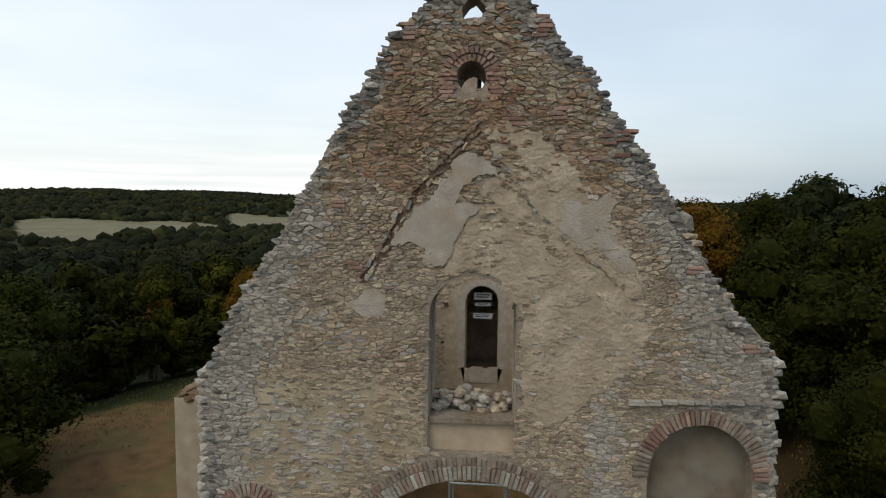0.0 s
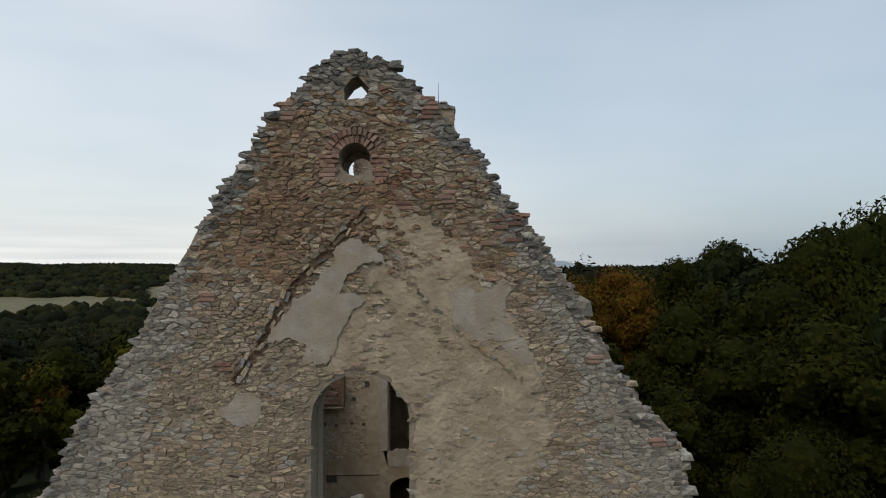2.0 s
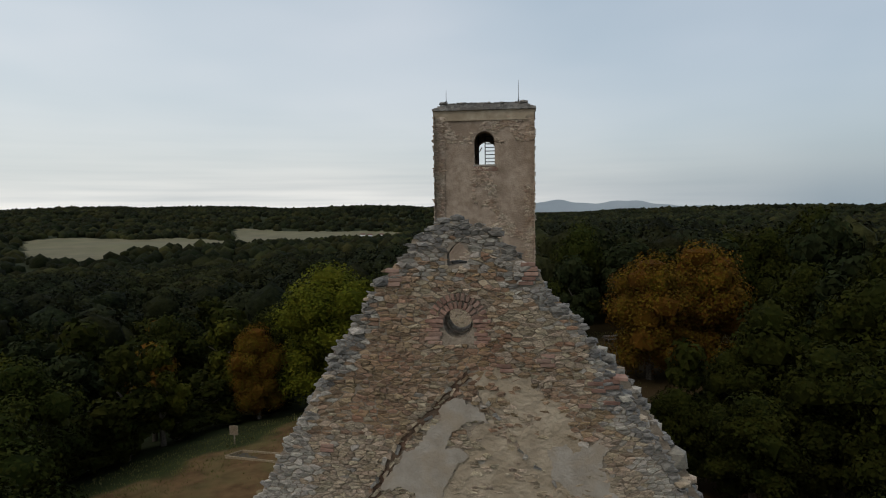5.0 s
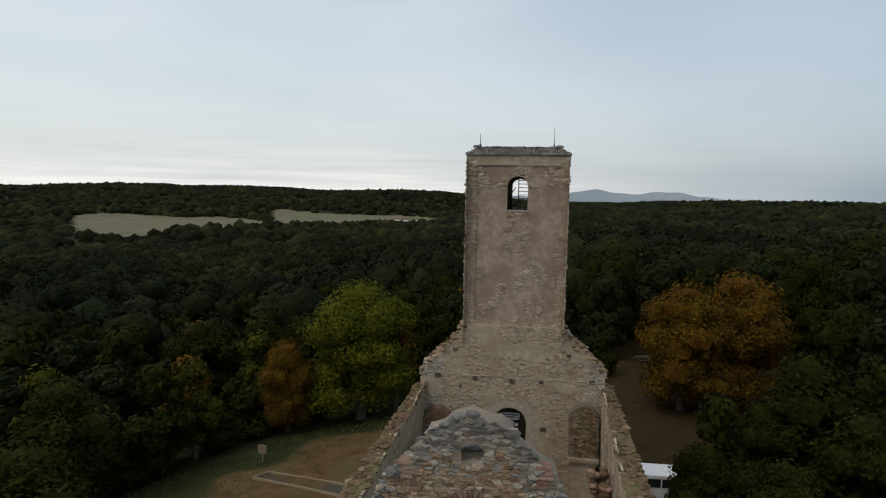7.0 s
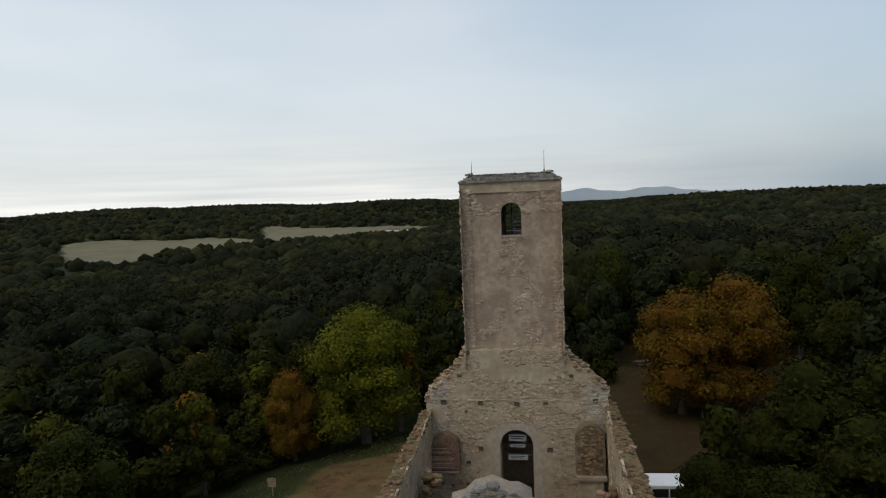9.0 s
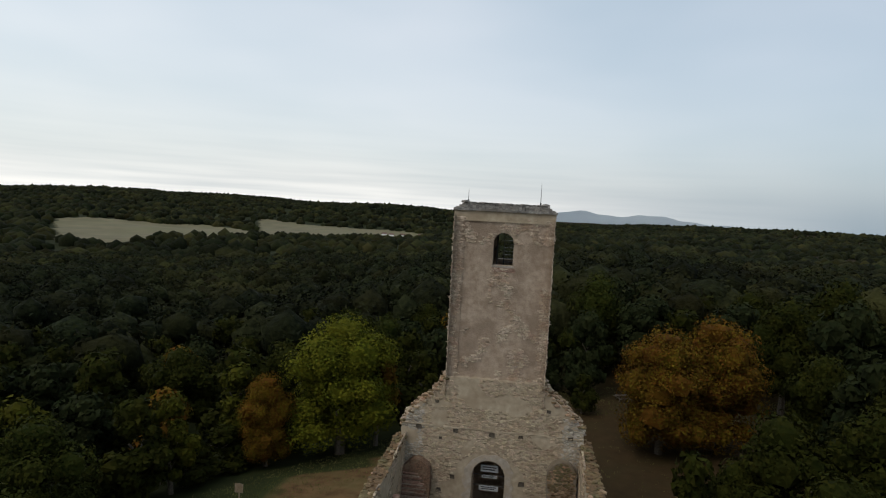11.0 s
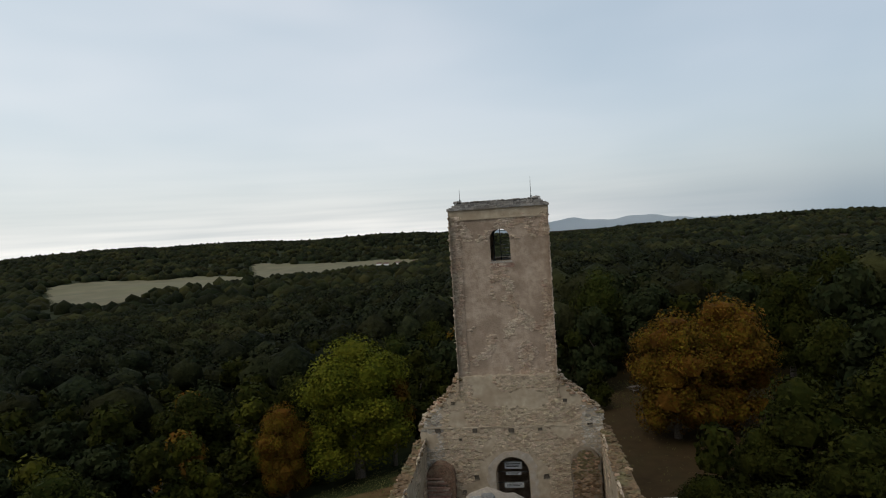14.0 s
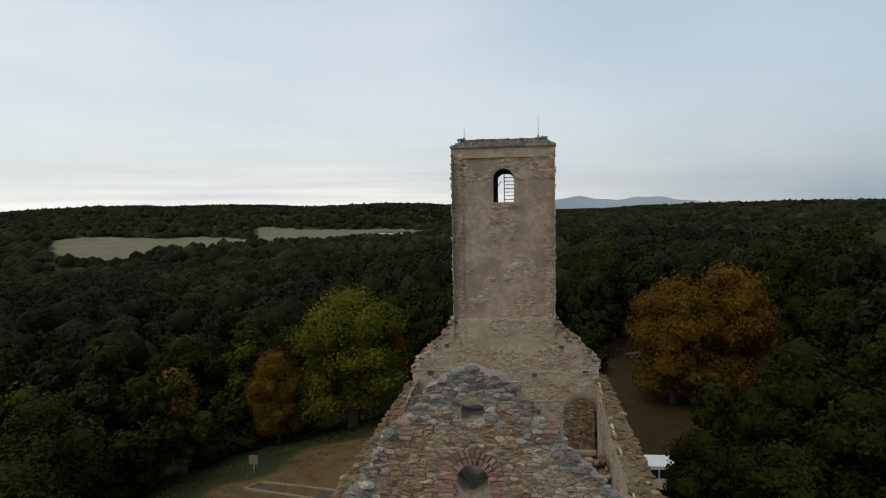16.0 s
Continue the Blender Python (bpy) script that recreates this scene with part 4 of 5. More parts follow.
# remains of the vault: brick springers in both corners, with pilasters under them
for name, x0, x1, ztop, label in (("vault_springer", -4.75, -3.0, 8.3, "broken brick vault springer in the corner"), ("vault_springer", 4.15, 5.85, 9.05, "plastered vault springer with a rounded back in the corner")):
    outl = arch((x0 + x1) / 2, (x1 - x0) / 2, 5.9, ztop - 0.85, 0.85, 10)
    ob = plate(name, ragged(outl, 0.2, 0.05), [], 0.75, M_SCAR if x0 < 0 else M_STAINED, west, label)
    ob.location = (0, -0.7, 0)
    if x0 < 0:
        for k in range(18):
            s = Soup()
            z = 5.95 + k * 0.085
            s.box(x0 - 0.02 + WR.uniform(0, 0.08), x1 + WR.uniform(-0.3, 0.02) - 0.03 * k, -0.16 + WR.uniform(-0.09, 0.05) + 0.008 * k, 0.4, z, z + 0.07, wob=0.012)
            s.make("brick_course", M_BRICK if k % 3 else M_BRICK2, ob)
    if x0 < 0:
        continue
    bared = Soup()
    rubble(bared, x0, x1, 5.95, ztop - 0.08, lambda u, v: inside(u, v, grown(outl, -0.06)) and noise.noise((u, v, 21.0)) > -0.25, lambda u, o, v: (u, -o + 0.005, v), WR, (0.01, 0.05), lambda u, v: 1 if WR.random() < 0.4 else 0, wide=0.2, high=0.1)
    bared.make("rubble_facing", M_TOPS, ob, "brown rubble bared on the springer", "stuff", [M_TOPS, M_RUST])
    cap = Soup()
    cap.box(x0 - 0.02, x1 + 0.08, NW - 0.95, NW + 0.02, 5.72, 5.9)
    cap.box(x0, x1 + 0.02, NW - 0.88, NW + 0.02, 5.6, 5.72)
    cap.box(x0 + 0.1, x1 - 0.12, NW - 0.72, NW + 0.02, 4.9 if x0 < 0 else -1.2, 5.6)
    c = cap.make("pilaster", M_WPLASTER, None, "plastered pilaster with a moulded cap")
    c.parent, c.matrix_parent_inverse = west, Matrix.Translation((0, -NW, 0))
# stubs of vault on the side walls
for wall, x, side, ys in ((wall_l, -4.4, 1, (25.0, 31.6)), (wall_r, 5.55, -1, (24.2, 30.2))):
    for y in ys:
        s = Soup()
        r = random.Random(int(y * 10))
        for k in range(40):
            f = r.random()
            lump(s, (x + side * r.uniform(0.0, 0.95) * f, y + r.uniform(-0.75, 0.75), 5.9 + 2.2 * f + r.uniform(-0.15, 0.1)), (0.24, 0.26, 0.13), r, 1 if r.random() < 0.3 else 0)
        s.box(min(x, x + side * 0.5), max(x, x + side * 0.5), y - 0.6, y + 0.6, -0.2, 6.2)
        s.make("vault_springer", M_TOPS, wall, "broken vault stub of brick and rubble", "", [M_TOPS, M_BRICK])

# nave floor of trodden earth
fl = Soup()
fl.add([(-5.0, GY + 0.5, -1.0), (6.1, GY + 0.5, -1.0), (6.1, NW + 1.5, -1.0), (-5.0, NW + 1.5, -1.0)], [(0, 1, 2, 3)])
fl.make("floor", M_SOIL, None, "trodden earth floor of the roofless nave", "structure")

# ---- tower ----
TX0, TX1, TY, TD, TZ = -2.46, 3.64, 37.8, 6.1, 24.02
TC = (TX0 + TX1) / 2
BELL = arch(TC + 0.03, 0.62, 20.6, 22.02, 0.6, 12)
tower = plate("tower", [(TX0, -1.3), (TX1, -1.3), (TX1, TZ), (TX0, TZ)], [BELL, arch(TC, 1.0, 2.3, 7.4, 1.0, 12), arch(TC, 1.0, -1.0, 0.9, 0.7, 10)], 0.95, M_TOWER, church, "square plastered tower with bared stone corners")
tower.location = (0, TY, 0)
back = plate("tower_wall", [(TX0, 0), (TX1, 0), (TX1, TZ), (TX0, TZ)], [arch(TC + 0.08, 0.62, 20.6, 22.02, 0.6, 12)], 0.95, M_TOWER, church, "far wall of the tower")
back.location = (0, TY + TD - 0.95, 0)
for x in (TX0, TX1 - 0.95):
    s = Soup()
    yc = TY + TD / 2
    for y0, y1, z0, z1 in ((TY + 0.95, TY + TD - 0.95, 0, 20.85), (TY + 0.95, yc - 0.62, 20.85, 22.4), (yc + 0.62, TY + TD - 0.95, 20.85, 22.4), (TY + 0.95, TY + TD - 0.95, 22.4, TZ)):
        s.box(x, x + 0.95, y0, y1, z0, z1)
    s.make("tower_wall", M_TOWER, church, "side wall of the tower with a bell opening")
s = Soup()
s.box(TX0 + 0.9, TX1 - 0.9, TY + 0.9, TY + TD - 0.9, 19.9, 20.1)
s.make("tower_floor", M_WOOD, church, "timber floor of the bell stage")
s = Soup()
s.box(TX0 + 0.9, TX1 - 0.9, TY + 0.9, TY + TD - 0.9, 9.6, 9.8)
s.make("tower_floor", M_WOOD, church, "timber floor in the tower")
s = Soup()
s.box(TX0 + 0.9, TX1 - 0.9, NW + 0.4, TY + TD - 0.9, 1.75, 2.25)
s.make("tower_floor", M_WOOD, church, "timber loft floor behind the arch")
s = Soup()
s.tube((-0.5, NW + 0.35, 2.95), (1.6, NW + 0.35, 2.95), 0.035)
s.tube((-0.5, NW + 0.35, 2.6), (1.6, NW + 0.35, 2.6), 0.025)
s.make("guard_rail", M_STEEL, church, "pale steel guard rail across the arch")

TR = random.Random(33)
quoin = Soup()
tl = lambda u, o, v: (u, TY - o - 0.02, v)
# corner strips standing proud, laid in rough stone; patches bared round the opening and under the old roof line
for x0, x1 in ((TX0, TX0 + 0.62), (TX1 - 0.62, TX1)):
    s = Soup()
    s.box(x0 - 0.01, x1 + 0.01, -0.07, 0.02, 12.6, TZ - 0.76, wob=0.008)
    s.make("corner_strip", M_TOWER, tower, "raised corner strip of worn plaster")
tl2 = lambda u, o, v: (u, TY - o - 0.085, v)
keep_l = lambda u, v: TX0 + 0.04 < u < TX0 + 0.58 and (v > 17.8 or noise.noise((u, v * 0.5, 3)) > 0.05)
keep_r = lambda u, v: TX1 - 0.58 < u < TX1 - 0.04 and (v < 19.3 or v > 22.0) and noise.noise((u, v * 0.4, 6)) > -0.4
roof_line = lambda u, v: 18.5 - abs(u - TC - 0.1) - v


def keep_p(u, v):
    if not TX0 + 0.68 < u < TX1 - 0.68 or inside(u, v, grown(BELL, 0.07)):
        return False
    patch = noise.noise((u * 0.8, v * 0.8, 8))
    if v > 21.9:
        return patch > -0.12
    if abs(u - TC) < 0.72 and 18.2 < v < 20.5:
        return noise.noise((u * 1.2, v * 0.9, 2)) > -0.2
    if roof_line(u, v) > -0.15:
        return (u > TC and roof_line(u, v) < 0.4) or patch > (0.02 if u > TC else 0.2)
    return False


for kp, put in ((keep_l, tl2), (keep_r, tl2), (keep_p, tl)):
    rubble(quoin, TX0, TX1, 12.4, TZ - 0.78, kp, put, TR, (0.008, 0.04), wide=0.24, high=0.1)
for k in range(6):
    for row in range(3):
        b = new("brick", FLAT)
        b.parent = tower
        b.location = (TC - 0.5 + k * 0.235 + 0.06 * (row % 2), -0.035, 20.25 + row * 0.08)
ts = lambda u, o, v: (TX1 + o - 0.01, u, v)
rubble(quoin, TY, TY + TD, 12.4, TZ - 0.75, lambda u, v: noise.noise((u * 0.5, v * 0.5, 14)) > 0.05 or u < TY + 0.6, ts, TR, (0.004, 0.024), wide=0.26, high=0.13)
tz = lambda u, o, v: (TX0 - o + 0.01, u, v)
rubble(quoin, TY, TY + TD, 12.4, TZ - 0.75, lambda u, v: u < TY + 0.7, tz, TR, (0.004, 0.024), wide=0.26, high=0.13)
q = quoin.make("rubble_facing", M_QUOIN, None, "rubble bared at the tower's corners and in patches", "stuff")
q.parent, q.matrix_parent_inverse = tower, Matrix.Translation((0, -TY, 0))
# raised corner strips, frieze and capping
s = Soup()
s.box(TX0 - 0.04, TX1 + 0.04, TY - 0.1, TY + 0.02, TZ - 0.75, TZ - 0.66)
s.box(TX0 - 0.02, TX1 + 0.02, TY - 0.05, TY + 0.02, TZ - 0.66, TZ - 0.12)
s.box(TX1 - 0.02, TX1 + 0.06, TY, TY + TD, TZ - 0.75, TZ - 0.12)
s.box(TX0 - 0.06, TX0 + 0.02, TY, TY + TD, TZ - 0.75, TZ - 0.12)
o = s.make("frieze", M_WPLASTER, None, "worn plaster frieze under the tower's cornice")
o.parent, o.matrix_parent_inverse = tower, Matrix.Translation((0, -TY, 0))
s = Soup()
for k in range(26):
    x = TX0 - 0.1 + k * (TX1 - TX0 + 0.2) / 26
    s.box(x, x + 0.235, TY - 0.16, TY + 0.4, TZ - 0.12, TZ + 0.02, wob=0.02)
for k in range(24):
    y = TY + 0.4 + k * (TD - 0.4) / 24
    s.box(TX1 - 0.3, TX1 + 0.14, y, y + 0.23, TZ - 0.12, TZ + 0.02, wob=0.02)
    s.box(TX0 - 0.14, TX0 + 0.3, y, y + 0.23, TZ - 0.12, TZ + 0.02, wob=0.02)
o = s.make("cornice", M_DARK, None, "broken stone cornice slabs")
o.parent, o.matrix_parent_inverse = tower, Matrix.Translation((0, -TY, 0))
s = Soup()
# stepped, crumbling courses over the cornice
for step in range(4):
    a, z = 0.04 + 0.17 * step, TZ + 0.02 + 0.1 * step
    x0, x1, y0, y1 = TX0 + a, TX1 - a, TY + a * 0.8, TY + TD - a
    n = 30 - 2 * step
    for k in range(n):
        x, y = x0 + (x1 - x0) * k / n, y0 + (y1 - y0) * k / n
        w, d = (x1 - x0) / n * TR.uniform(0.85, 1.0), (y1 - y0) / n * TR.uniform(0.85, 1.0)
        top = z + 0.1 * TR.uniform(0.6, 1.15)
        s.box(x, x + w, y0 + TR.uniform(-0.06, 0.05), y0 + 0.5, z - 0.03, top, wob=0.015)
        s.box(x, x + w, y1 - 0.5, y1 + TR.uniform(-0.05, 0.06), z - 0.03, top, wob=0.015)
        s.box(x0 + TR.uniform(-0.06, 0.05), x0 + 0.5, y, y + d, z - 0.03, top, wob=0.015)
        s.box(x1 - 0.5, x1 + TR.uniform(-0.05, 0.06), y, y + d, z - 0.03, top, wob=0.015)
s.box(TX0 + 0.5, TX1 - 0.5, TY + 0.5, TY + TD - 0.5, TZ - 0.3, TZ + 0.36)
for k in range(40):
    lump(s, (TR.uniform(TX0 + 0.3, TX1 - 0.3), TY + TR.uniform(0.25, 0.7), TZ + 0.38), (TR.uniform(0.06, 0.14), 0.12, TR.uniform(0.03, 0.07)), TR)
for x in (TX0 + 0.55, TX1 - 0.6):
    lump(s, (x, TY + 0.5, TZ + 0.42), (0.3, 0.25, 0.1), TR)
o = s.make("tower_cap", M_DARK, None, "low weathered masonry cap of the tower")
o.parent, o.matrix_parent_inverse = tower, Matrix.Translation((0, -TY, 0))
s = Soup()
s.box(TC - 0.68, TC + 0.74, -0.07, 0.9, 20.5, 20.6, wob=0.012)
s.make("window_sill", M_GREY, tower, "stone sill of the bell opening")
for nm, x, h in (("lightning_rod", 2.72, 1.2), ("lightning_rod", -1.75, 0.7)):
    s = Soup()
    s.tube((x, TY + 0.6, TZ + 0.4), (x, TY + 0.6, TZ + 0.55 + h), 0.022, 6, 0, 0.008)
    s.tube((x, TY + 0.6, TZ + 0.42), (x, TY + 0.6, TZ + 0.56), 0.05, 8)
    o = s.make(nm, M_IRON, None, "thin iron lightning rod")
    o.parent, o.matrix_parent_inverse = tower, Matrix.Translation((0, -TY, 0))

# steel stair inside the bell stage
stair = empty("metal_stair", "dark steel stair with open treads inside the tower's bell stage", "stair", at=(TC + 0.1, TY + 3.6, 20.1))
s = Soup()
s.tube((-0.55, 0, 0), (-0.55, 0, 3.2), 0.05, 8)
s.make("newel_post", M_IRON, stair)
for k in range(12):
    s = Soup()
    s.box(-0.1, 0.75, -0.12, 0.12, 0.2 + k * 0.24, 0.24 + k * 0.24)
    s.make("tread", M_IRON, stair)
for x in (-0.1, 0.75):
    s = Soup()
    s.box(x - 0.03, x + 0.03, -0.05, 0.05, 0.0, 3.2)
    s.make("stringer", M_IRON, stair)
s = Soup()
s.tube((-1.3, 0, 0.4), (-0.3, 0, 1.9), 0.03)
s.tube((-1.3, 0, 0.0), (-1.3, 0, 0.4), 0.03)
s.tube((-0.9, 0, 0.0), (-0.9, 0, 1.0), 0.025)
s.make("handrail", M_IRON, stair)

# boards with unreadable lettering hung in the tower arch
board_bg = material("notice_board", (0.3, 0.31, 0.31), (0.4, 0.41, 0.41), 6.0, rough=0.5, bump=0.05)
for bx, bz, bw, bh in ((0.6, 7.72, 1.1, 0.46), (0.6, 7.2, 0.95, 0.2), (0.6, 6.45, 1.2, 0.34)):
    sign = empty("banner", "pale banner with dark unreadable lettering hung in the arch", "banner", at=(bx, NW + 0.5, bz))
    s = Soup()
    s.box(-bw / 2, bw / 2, -0.015, 0.015, -bh / 2, bh / 2)
    s.make("board", board_bg, sign)
    for row in range(2):
        s = Soup()
        s.box(-bw * 0.4, bw * (0.3 if row else 0.4), -0.024, -0.016, bh * (0.1 - row * 0.32), bh * (0.26 - row * 0.32))
        s.make("lettering", M_IRON, sign)
    s = Soup()
    s.tube((-1.05, 0, bh / 2), (1.05, 0, bh / 2), 0.02)
    s.make("rail", M_IRON, sign)

# ---- fields, village ----
def on_field(x, y):
    """Which open field lies at a place, or None."""
    az = math.degrees(math.atan2(x - 1.5, y - 1.5))
    r = math.hypot(x - 1.5, y - 1.5)
    if -41.2 < az < -25.5 and 1000 + 13 * (az + 42) + 25 * math.sin(az * 0.9) < r < 1560 - 14 * abs(az + 35) + 40 * math.sin(az * 0.6):
        return 1
    if -25.0 < az < -9.5 and 1210 + 12 * (az + 28) + 30 * math.sin(az * 0.7) < r < 1740 - 14 * (az + 18):
        return 2
    return None


M_FIELD = material("stubble_field", (0.1, 0.088, 0.044), (0.15, 0.13, 0.07), 0.02, bump=0.0, third=(0.125, 0.118, 0.055), third_scale=0.006, third_amount=0.6)
for number in (1, 2):
    vs, fs, index = [], [], {}
    for i in range(-85, 0):
        for j in range(45, 135):
            x, y = i * 14.0, j * 14.0
            if on_field(x, y) == number:
                quad = []
                for a, b in ((i, j), (i + 1, j), (i + 1, j + 1), (i, j + 1)):
                    if (a, b) not in index:
                        index[a, b] = len(vs)
                        vs.append((a * 14.0, b * 14.0, ground_z(a * 14.0, b * 14.0) + 2.2))
                    quad.append(index[a, b])
                fs.append(tuple(quad))
    link_mesh("field", vs, fs, M_FIELD, label="pale green stubble field between woods", kind="structure", smooth=True)

for hx, hy, turn in ((-322, 1476, 12), (-296, 1492, -20), (-276, 1470, 35), (-346, 1500, 5), (-250, 1494, 60)):
    z = ground_z(hx, hy) + 1.8
    house = empty("farmhouse", "small far-off house with pale walls and red roof", "house", "far houses", at=(hx, hy, z))
    house.rotation_euler.z = radians(turn)
    house.scale = (0.8, 0.8, 0.8)
    s = Soup()
    s.box(-8, 8, -4.5, 4.5, -2, 5)
    s.make("wall", M_WHITE, house)
    s = Soup()
    s.add([(-8.6, -5.2, 4.8), (8.6, -5.2, 4.8), (8.6, 5.2, 4.8), (-8.6, 5.2, 4.8), (-8.6, 0, 9), (8.6, 0, 9)], [(0, 1, 5, 4), (2, 3, 4, 5), (3, 0, 4), (1, 2, 5), (0, 3, 2, 1)])
    s.make("roof", M_ROOF, house)

# ---- trees ----
def crown_mesh(name, mat, width, height, base, lobes, leaves, leaf, seed):
    """A crown of many small leaf sprays over several lobes, uneven and open at the edge. Foot of the trunk at the origin."""
    r = np.random.default_rng(seed)
    w, top = width / 2, height
    cz, hz = (base + top) / 2, (top - base) / 2
    cen, rad = [], []
    for k in range(lobes):
        a = 2 * math.pi * k / lobes * 2.4 + r.uniform(0, 0.8)
        f = math.sqrt((k + 0.4) / lobes)
        up = r.uniform(-0.9, 0.9) * (1 - 0.2 * f)
        q = w * 0.64 * f * (1 - 0.3 * max(0, up))
        cen.append((q * math.cos(a), q * math.sin(a), cz + hz * up * (0.78 if up > 0 else 0.95)))
        rad.append(w * r.choice([0.18, 0.25, 0.32, 0.42]) * r.uniform(0.85, 1.15))
    cen.append((0, 0, top - w * 0.42))
    rad.append(w * 0.42)
    cen, rad = np.array(cen), np.array(rad)
    # leaf sprays
    n = leaves
    li = r.integers(0, len(rad), n)
    d = r.normal(size=(n, 3))
    d[:, 2] = d[:, 2] * 0.9 + 0.25
    d /= np.linalg.norm(d, axis=1)[:, None]
    pos = cen[li] + d * (rad[li] * (1.12 - 0.4 * r.random(n) ** 1.2))[:, None] * np.array([1, 1, 0.92])
    nrm = d + r.normal(scale=0.36, size=(n, 3))
    nrm /= np.linalg.norm(nrm, axis=1)[:, None]
    t1 = np.cross(nrm, r.normal(size=(n, 3)))
    t1 /= np.linalg.norm(t1, axis=1)[:, None]
    t2 = np.cross(nrm, t1)
    s = leaf * r.uniform(0.6, 1.35, n)[:, None]
    p0, p1, p2 = pos - t1 * s * 1.05 - t2 * s * 0.4, pos + t1 * s * 1.05 - t2 * s * 0.4 - nrm * s * 0.2, pos + t2 * s * 0.95 + nrm * s * 0.15
    verts = np.stack([p0, p1, p2], 1).reshape(-1, 3)
    idx = np.arange(n * 3).reshape(-1, 3)
    faces = [tuple(f) for f in idx.tolist()]
    verts = verts.tolist()
    slots = [0] * n
    # shaded inner mass of foliage
    bm = bmesh.new()
    bmesh.ops.create_icosphere(bm, subdivisions=1, radius=1.0)
    base_v = np.array([v.co[:] for v in bm.verts])
    base_f = [[v.index for v in f.verts] for f in bm.faces]
    bm.free()
    for c, q in zip(cen, rad):
        k = len(verts)
        vv = c + base_v * (q * 0.7 * r.uniform(0.75, 1.2, (len(base_v), 1)))
        verts += vv.tolist()
        faces += [tuple(i + k for i in f) for f in base_f]
        slots += [1] * len(base_f)
    me = bpy.data.meshes.new(name)
    me.from_pydata(verts, [], faces)
    me.materials.append(mat)
    me.materials.append(mat)
    me.polygons.foreach_set("material_index", slots)
    me.update()
    return me


def trunk_mesh(name, height, girth, seed):
    r = random.Random(seed)
    s = Soup()
    pts = [Vector((0, 0, -0.6))]
    for k in range(1, 6):
        pts.append(Vector((r.uniform(-0.12, 0.12) * k, r.uniform(-0.12, 0.12) * k, height * 0.6 * k / 5)))
    for k in range(5):
        s.tube(pts[k], pts[k + 1], girth * (1.15 - 0.18 * k), 8, 0, girth * (1.15 - 0.18 * (k + 1)))
    for k in range(5):
        a = k * 1.9 + r.random()
        p = pts[2 + k % 3]
        e = p + Vector((math.cos(a), math.sin(a), 1.1)) * height * 0.1
        s.tube(p, e, girth * 0.42, 6, 0, girth * 0.14)
        s.tube(e, e + Vector((math.cos(a + 0.5), math.sin(a + 0.5), 0.9)) * height * 0.05, girth * 0.14, 5, 0, girth * 0.04)
    me = bpy.data.meshes.new(name)
    me.from_pydata(s.v, [], s.f)
    me.materials.append(M_BARK)
    return me


def tree_kind(mat, label, width, height, base, lobes, leaves, leaf, seed):
    ob = empty("tree", label, "tree", "trees round the ruin")
    t = new("trunk", trunk_mesh("trunk", height, 0.028 * height, seed))
    c = new("crown", crown_mesh("crown", mat, width, height, base, lobes, leaves, leaf, seed))
    t.parent = c.parent = ob
    return ob


def plant(proto, x, y, height, width, turn, proto_h, proto_w):
    z = ground_z(x, y) - 0.05
    proto_copy = copy_thing(proto, Matrix.Identity(4))
    proto_copy.matrix_basis = Matrix.Translation((x, y, z)) @ Matrix.Rotation(turn, 4, "Z") @ Matrix.Diagonal((width / proto_w, width / proto_w, height / proto_h, 1))
    return proto_copy


GREENS = [
    tree_kind(M_LEAF2, "broad tree with bright yellowish-green summer leaves", 10, 14, 0.4, 46, 56000, 0.112, 12),
    tree_kind(M_LEAF3, "broad tree turning ochre and brown in autumn", 10, 13.5, 0.4, 46, 34000, 0.13, 2),
    tree_kind(M_LEAF, "leafy green deciduous tree at the wood's edge", 9, 13, 0.3, 38, 13500, 0.168, 3),
    tree_kind(M_LEAF4, "dark green deciduous tree of the wood", 9, 14, 0.8, 18, 3000, 0.33, 4),
    tree_kind(M_LEAF, "green deciduous tree of the wood", 8, 12, 0.6, 18, 3000, 0.31, 5),
    tree_kind(M_LEAF4, "dark green broad-crowned tree of the wood", 10, 12, 0.6, 20, 3000, 0.34, 6),
    tree_kind(M_LEAF3, "ochre autumn tree among green ones", 7, 10, 0.3, 18, 3000, 0.26, 7),
    tree_kind(M_LEAF6, "yellow-green tree of the wood's edge", 7, 10.5, 0.3, 18, 3000, 0.26, 8),
    tree_kind(M_LEAF5, "mid-green broad deciduous tree beyond the yard", 10, 13, 0.4, 30, 17000, 0.165, 9),
    tree_kind(M_LEAF, "green deciduous tree close to the ruin", 9, 13, 0.3, 44, 46000, 0.095, 10),
]
SIZES = [(14, 10), (13.5, 10), (13, 9), (14, 9), (12, 8), (12, 10), (10, 7), (10.5, 7), (13, 10), (13, 9)]
# the trees that stand out: kind, place, height, width
WEST_EDGE = [(0, -15.6, 59.6, 15.0, 13.6), (1, -21.6, 55.0, 9.6, 5.8), (6, -12.5, 62.5, 10.5, 6), (8, -22, 84, 15.5, 11), (8, -15.5, 80, 14, 9), (4, -8, 66, 10, 8), (5, -4, 84, 13, 10), (7, -37.5, 43.0, 10.5, 6.5), (7, -26.5, 47.0, 9.0, 5.5), (4, -27.5, 43.5, 9.5, 7), (6, -29.5, 50.5, 9.0, 6), (8, -29.5, 36, 10, 8), (4, -34, 34.5, 9, 7), (7, -25.5, 57, 10.5, 7), (2, -24.5, 67.0, 12, 8), (4, -27, 60, 12, 9)]
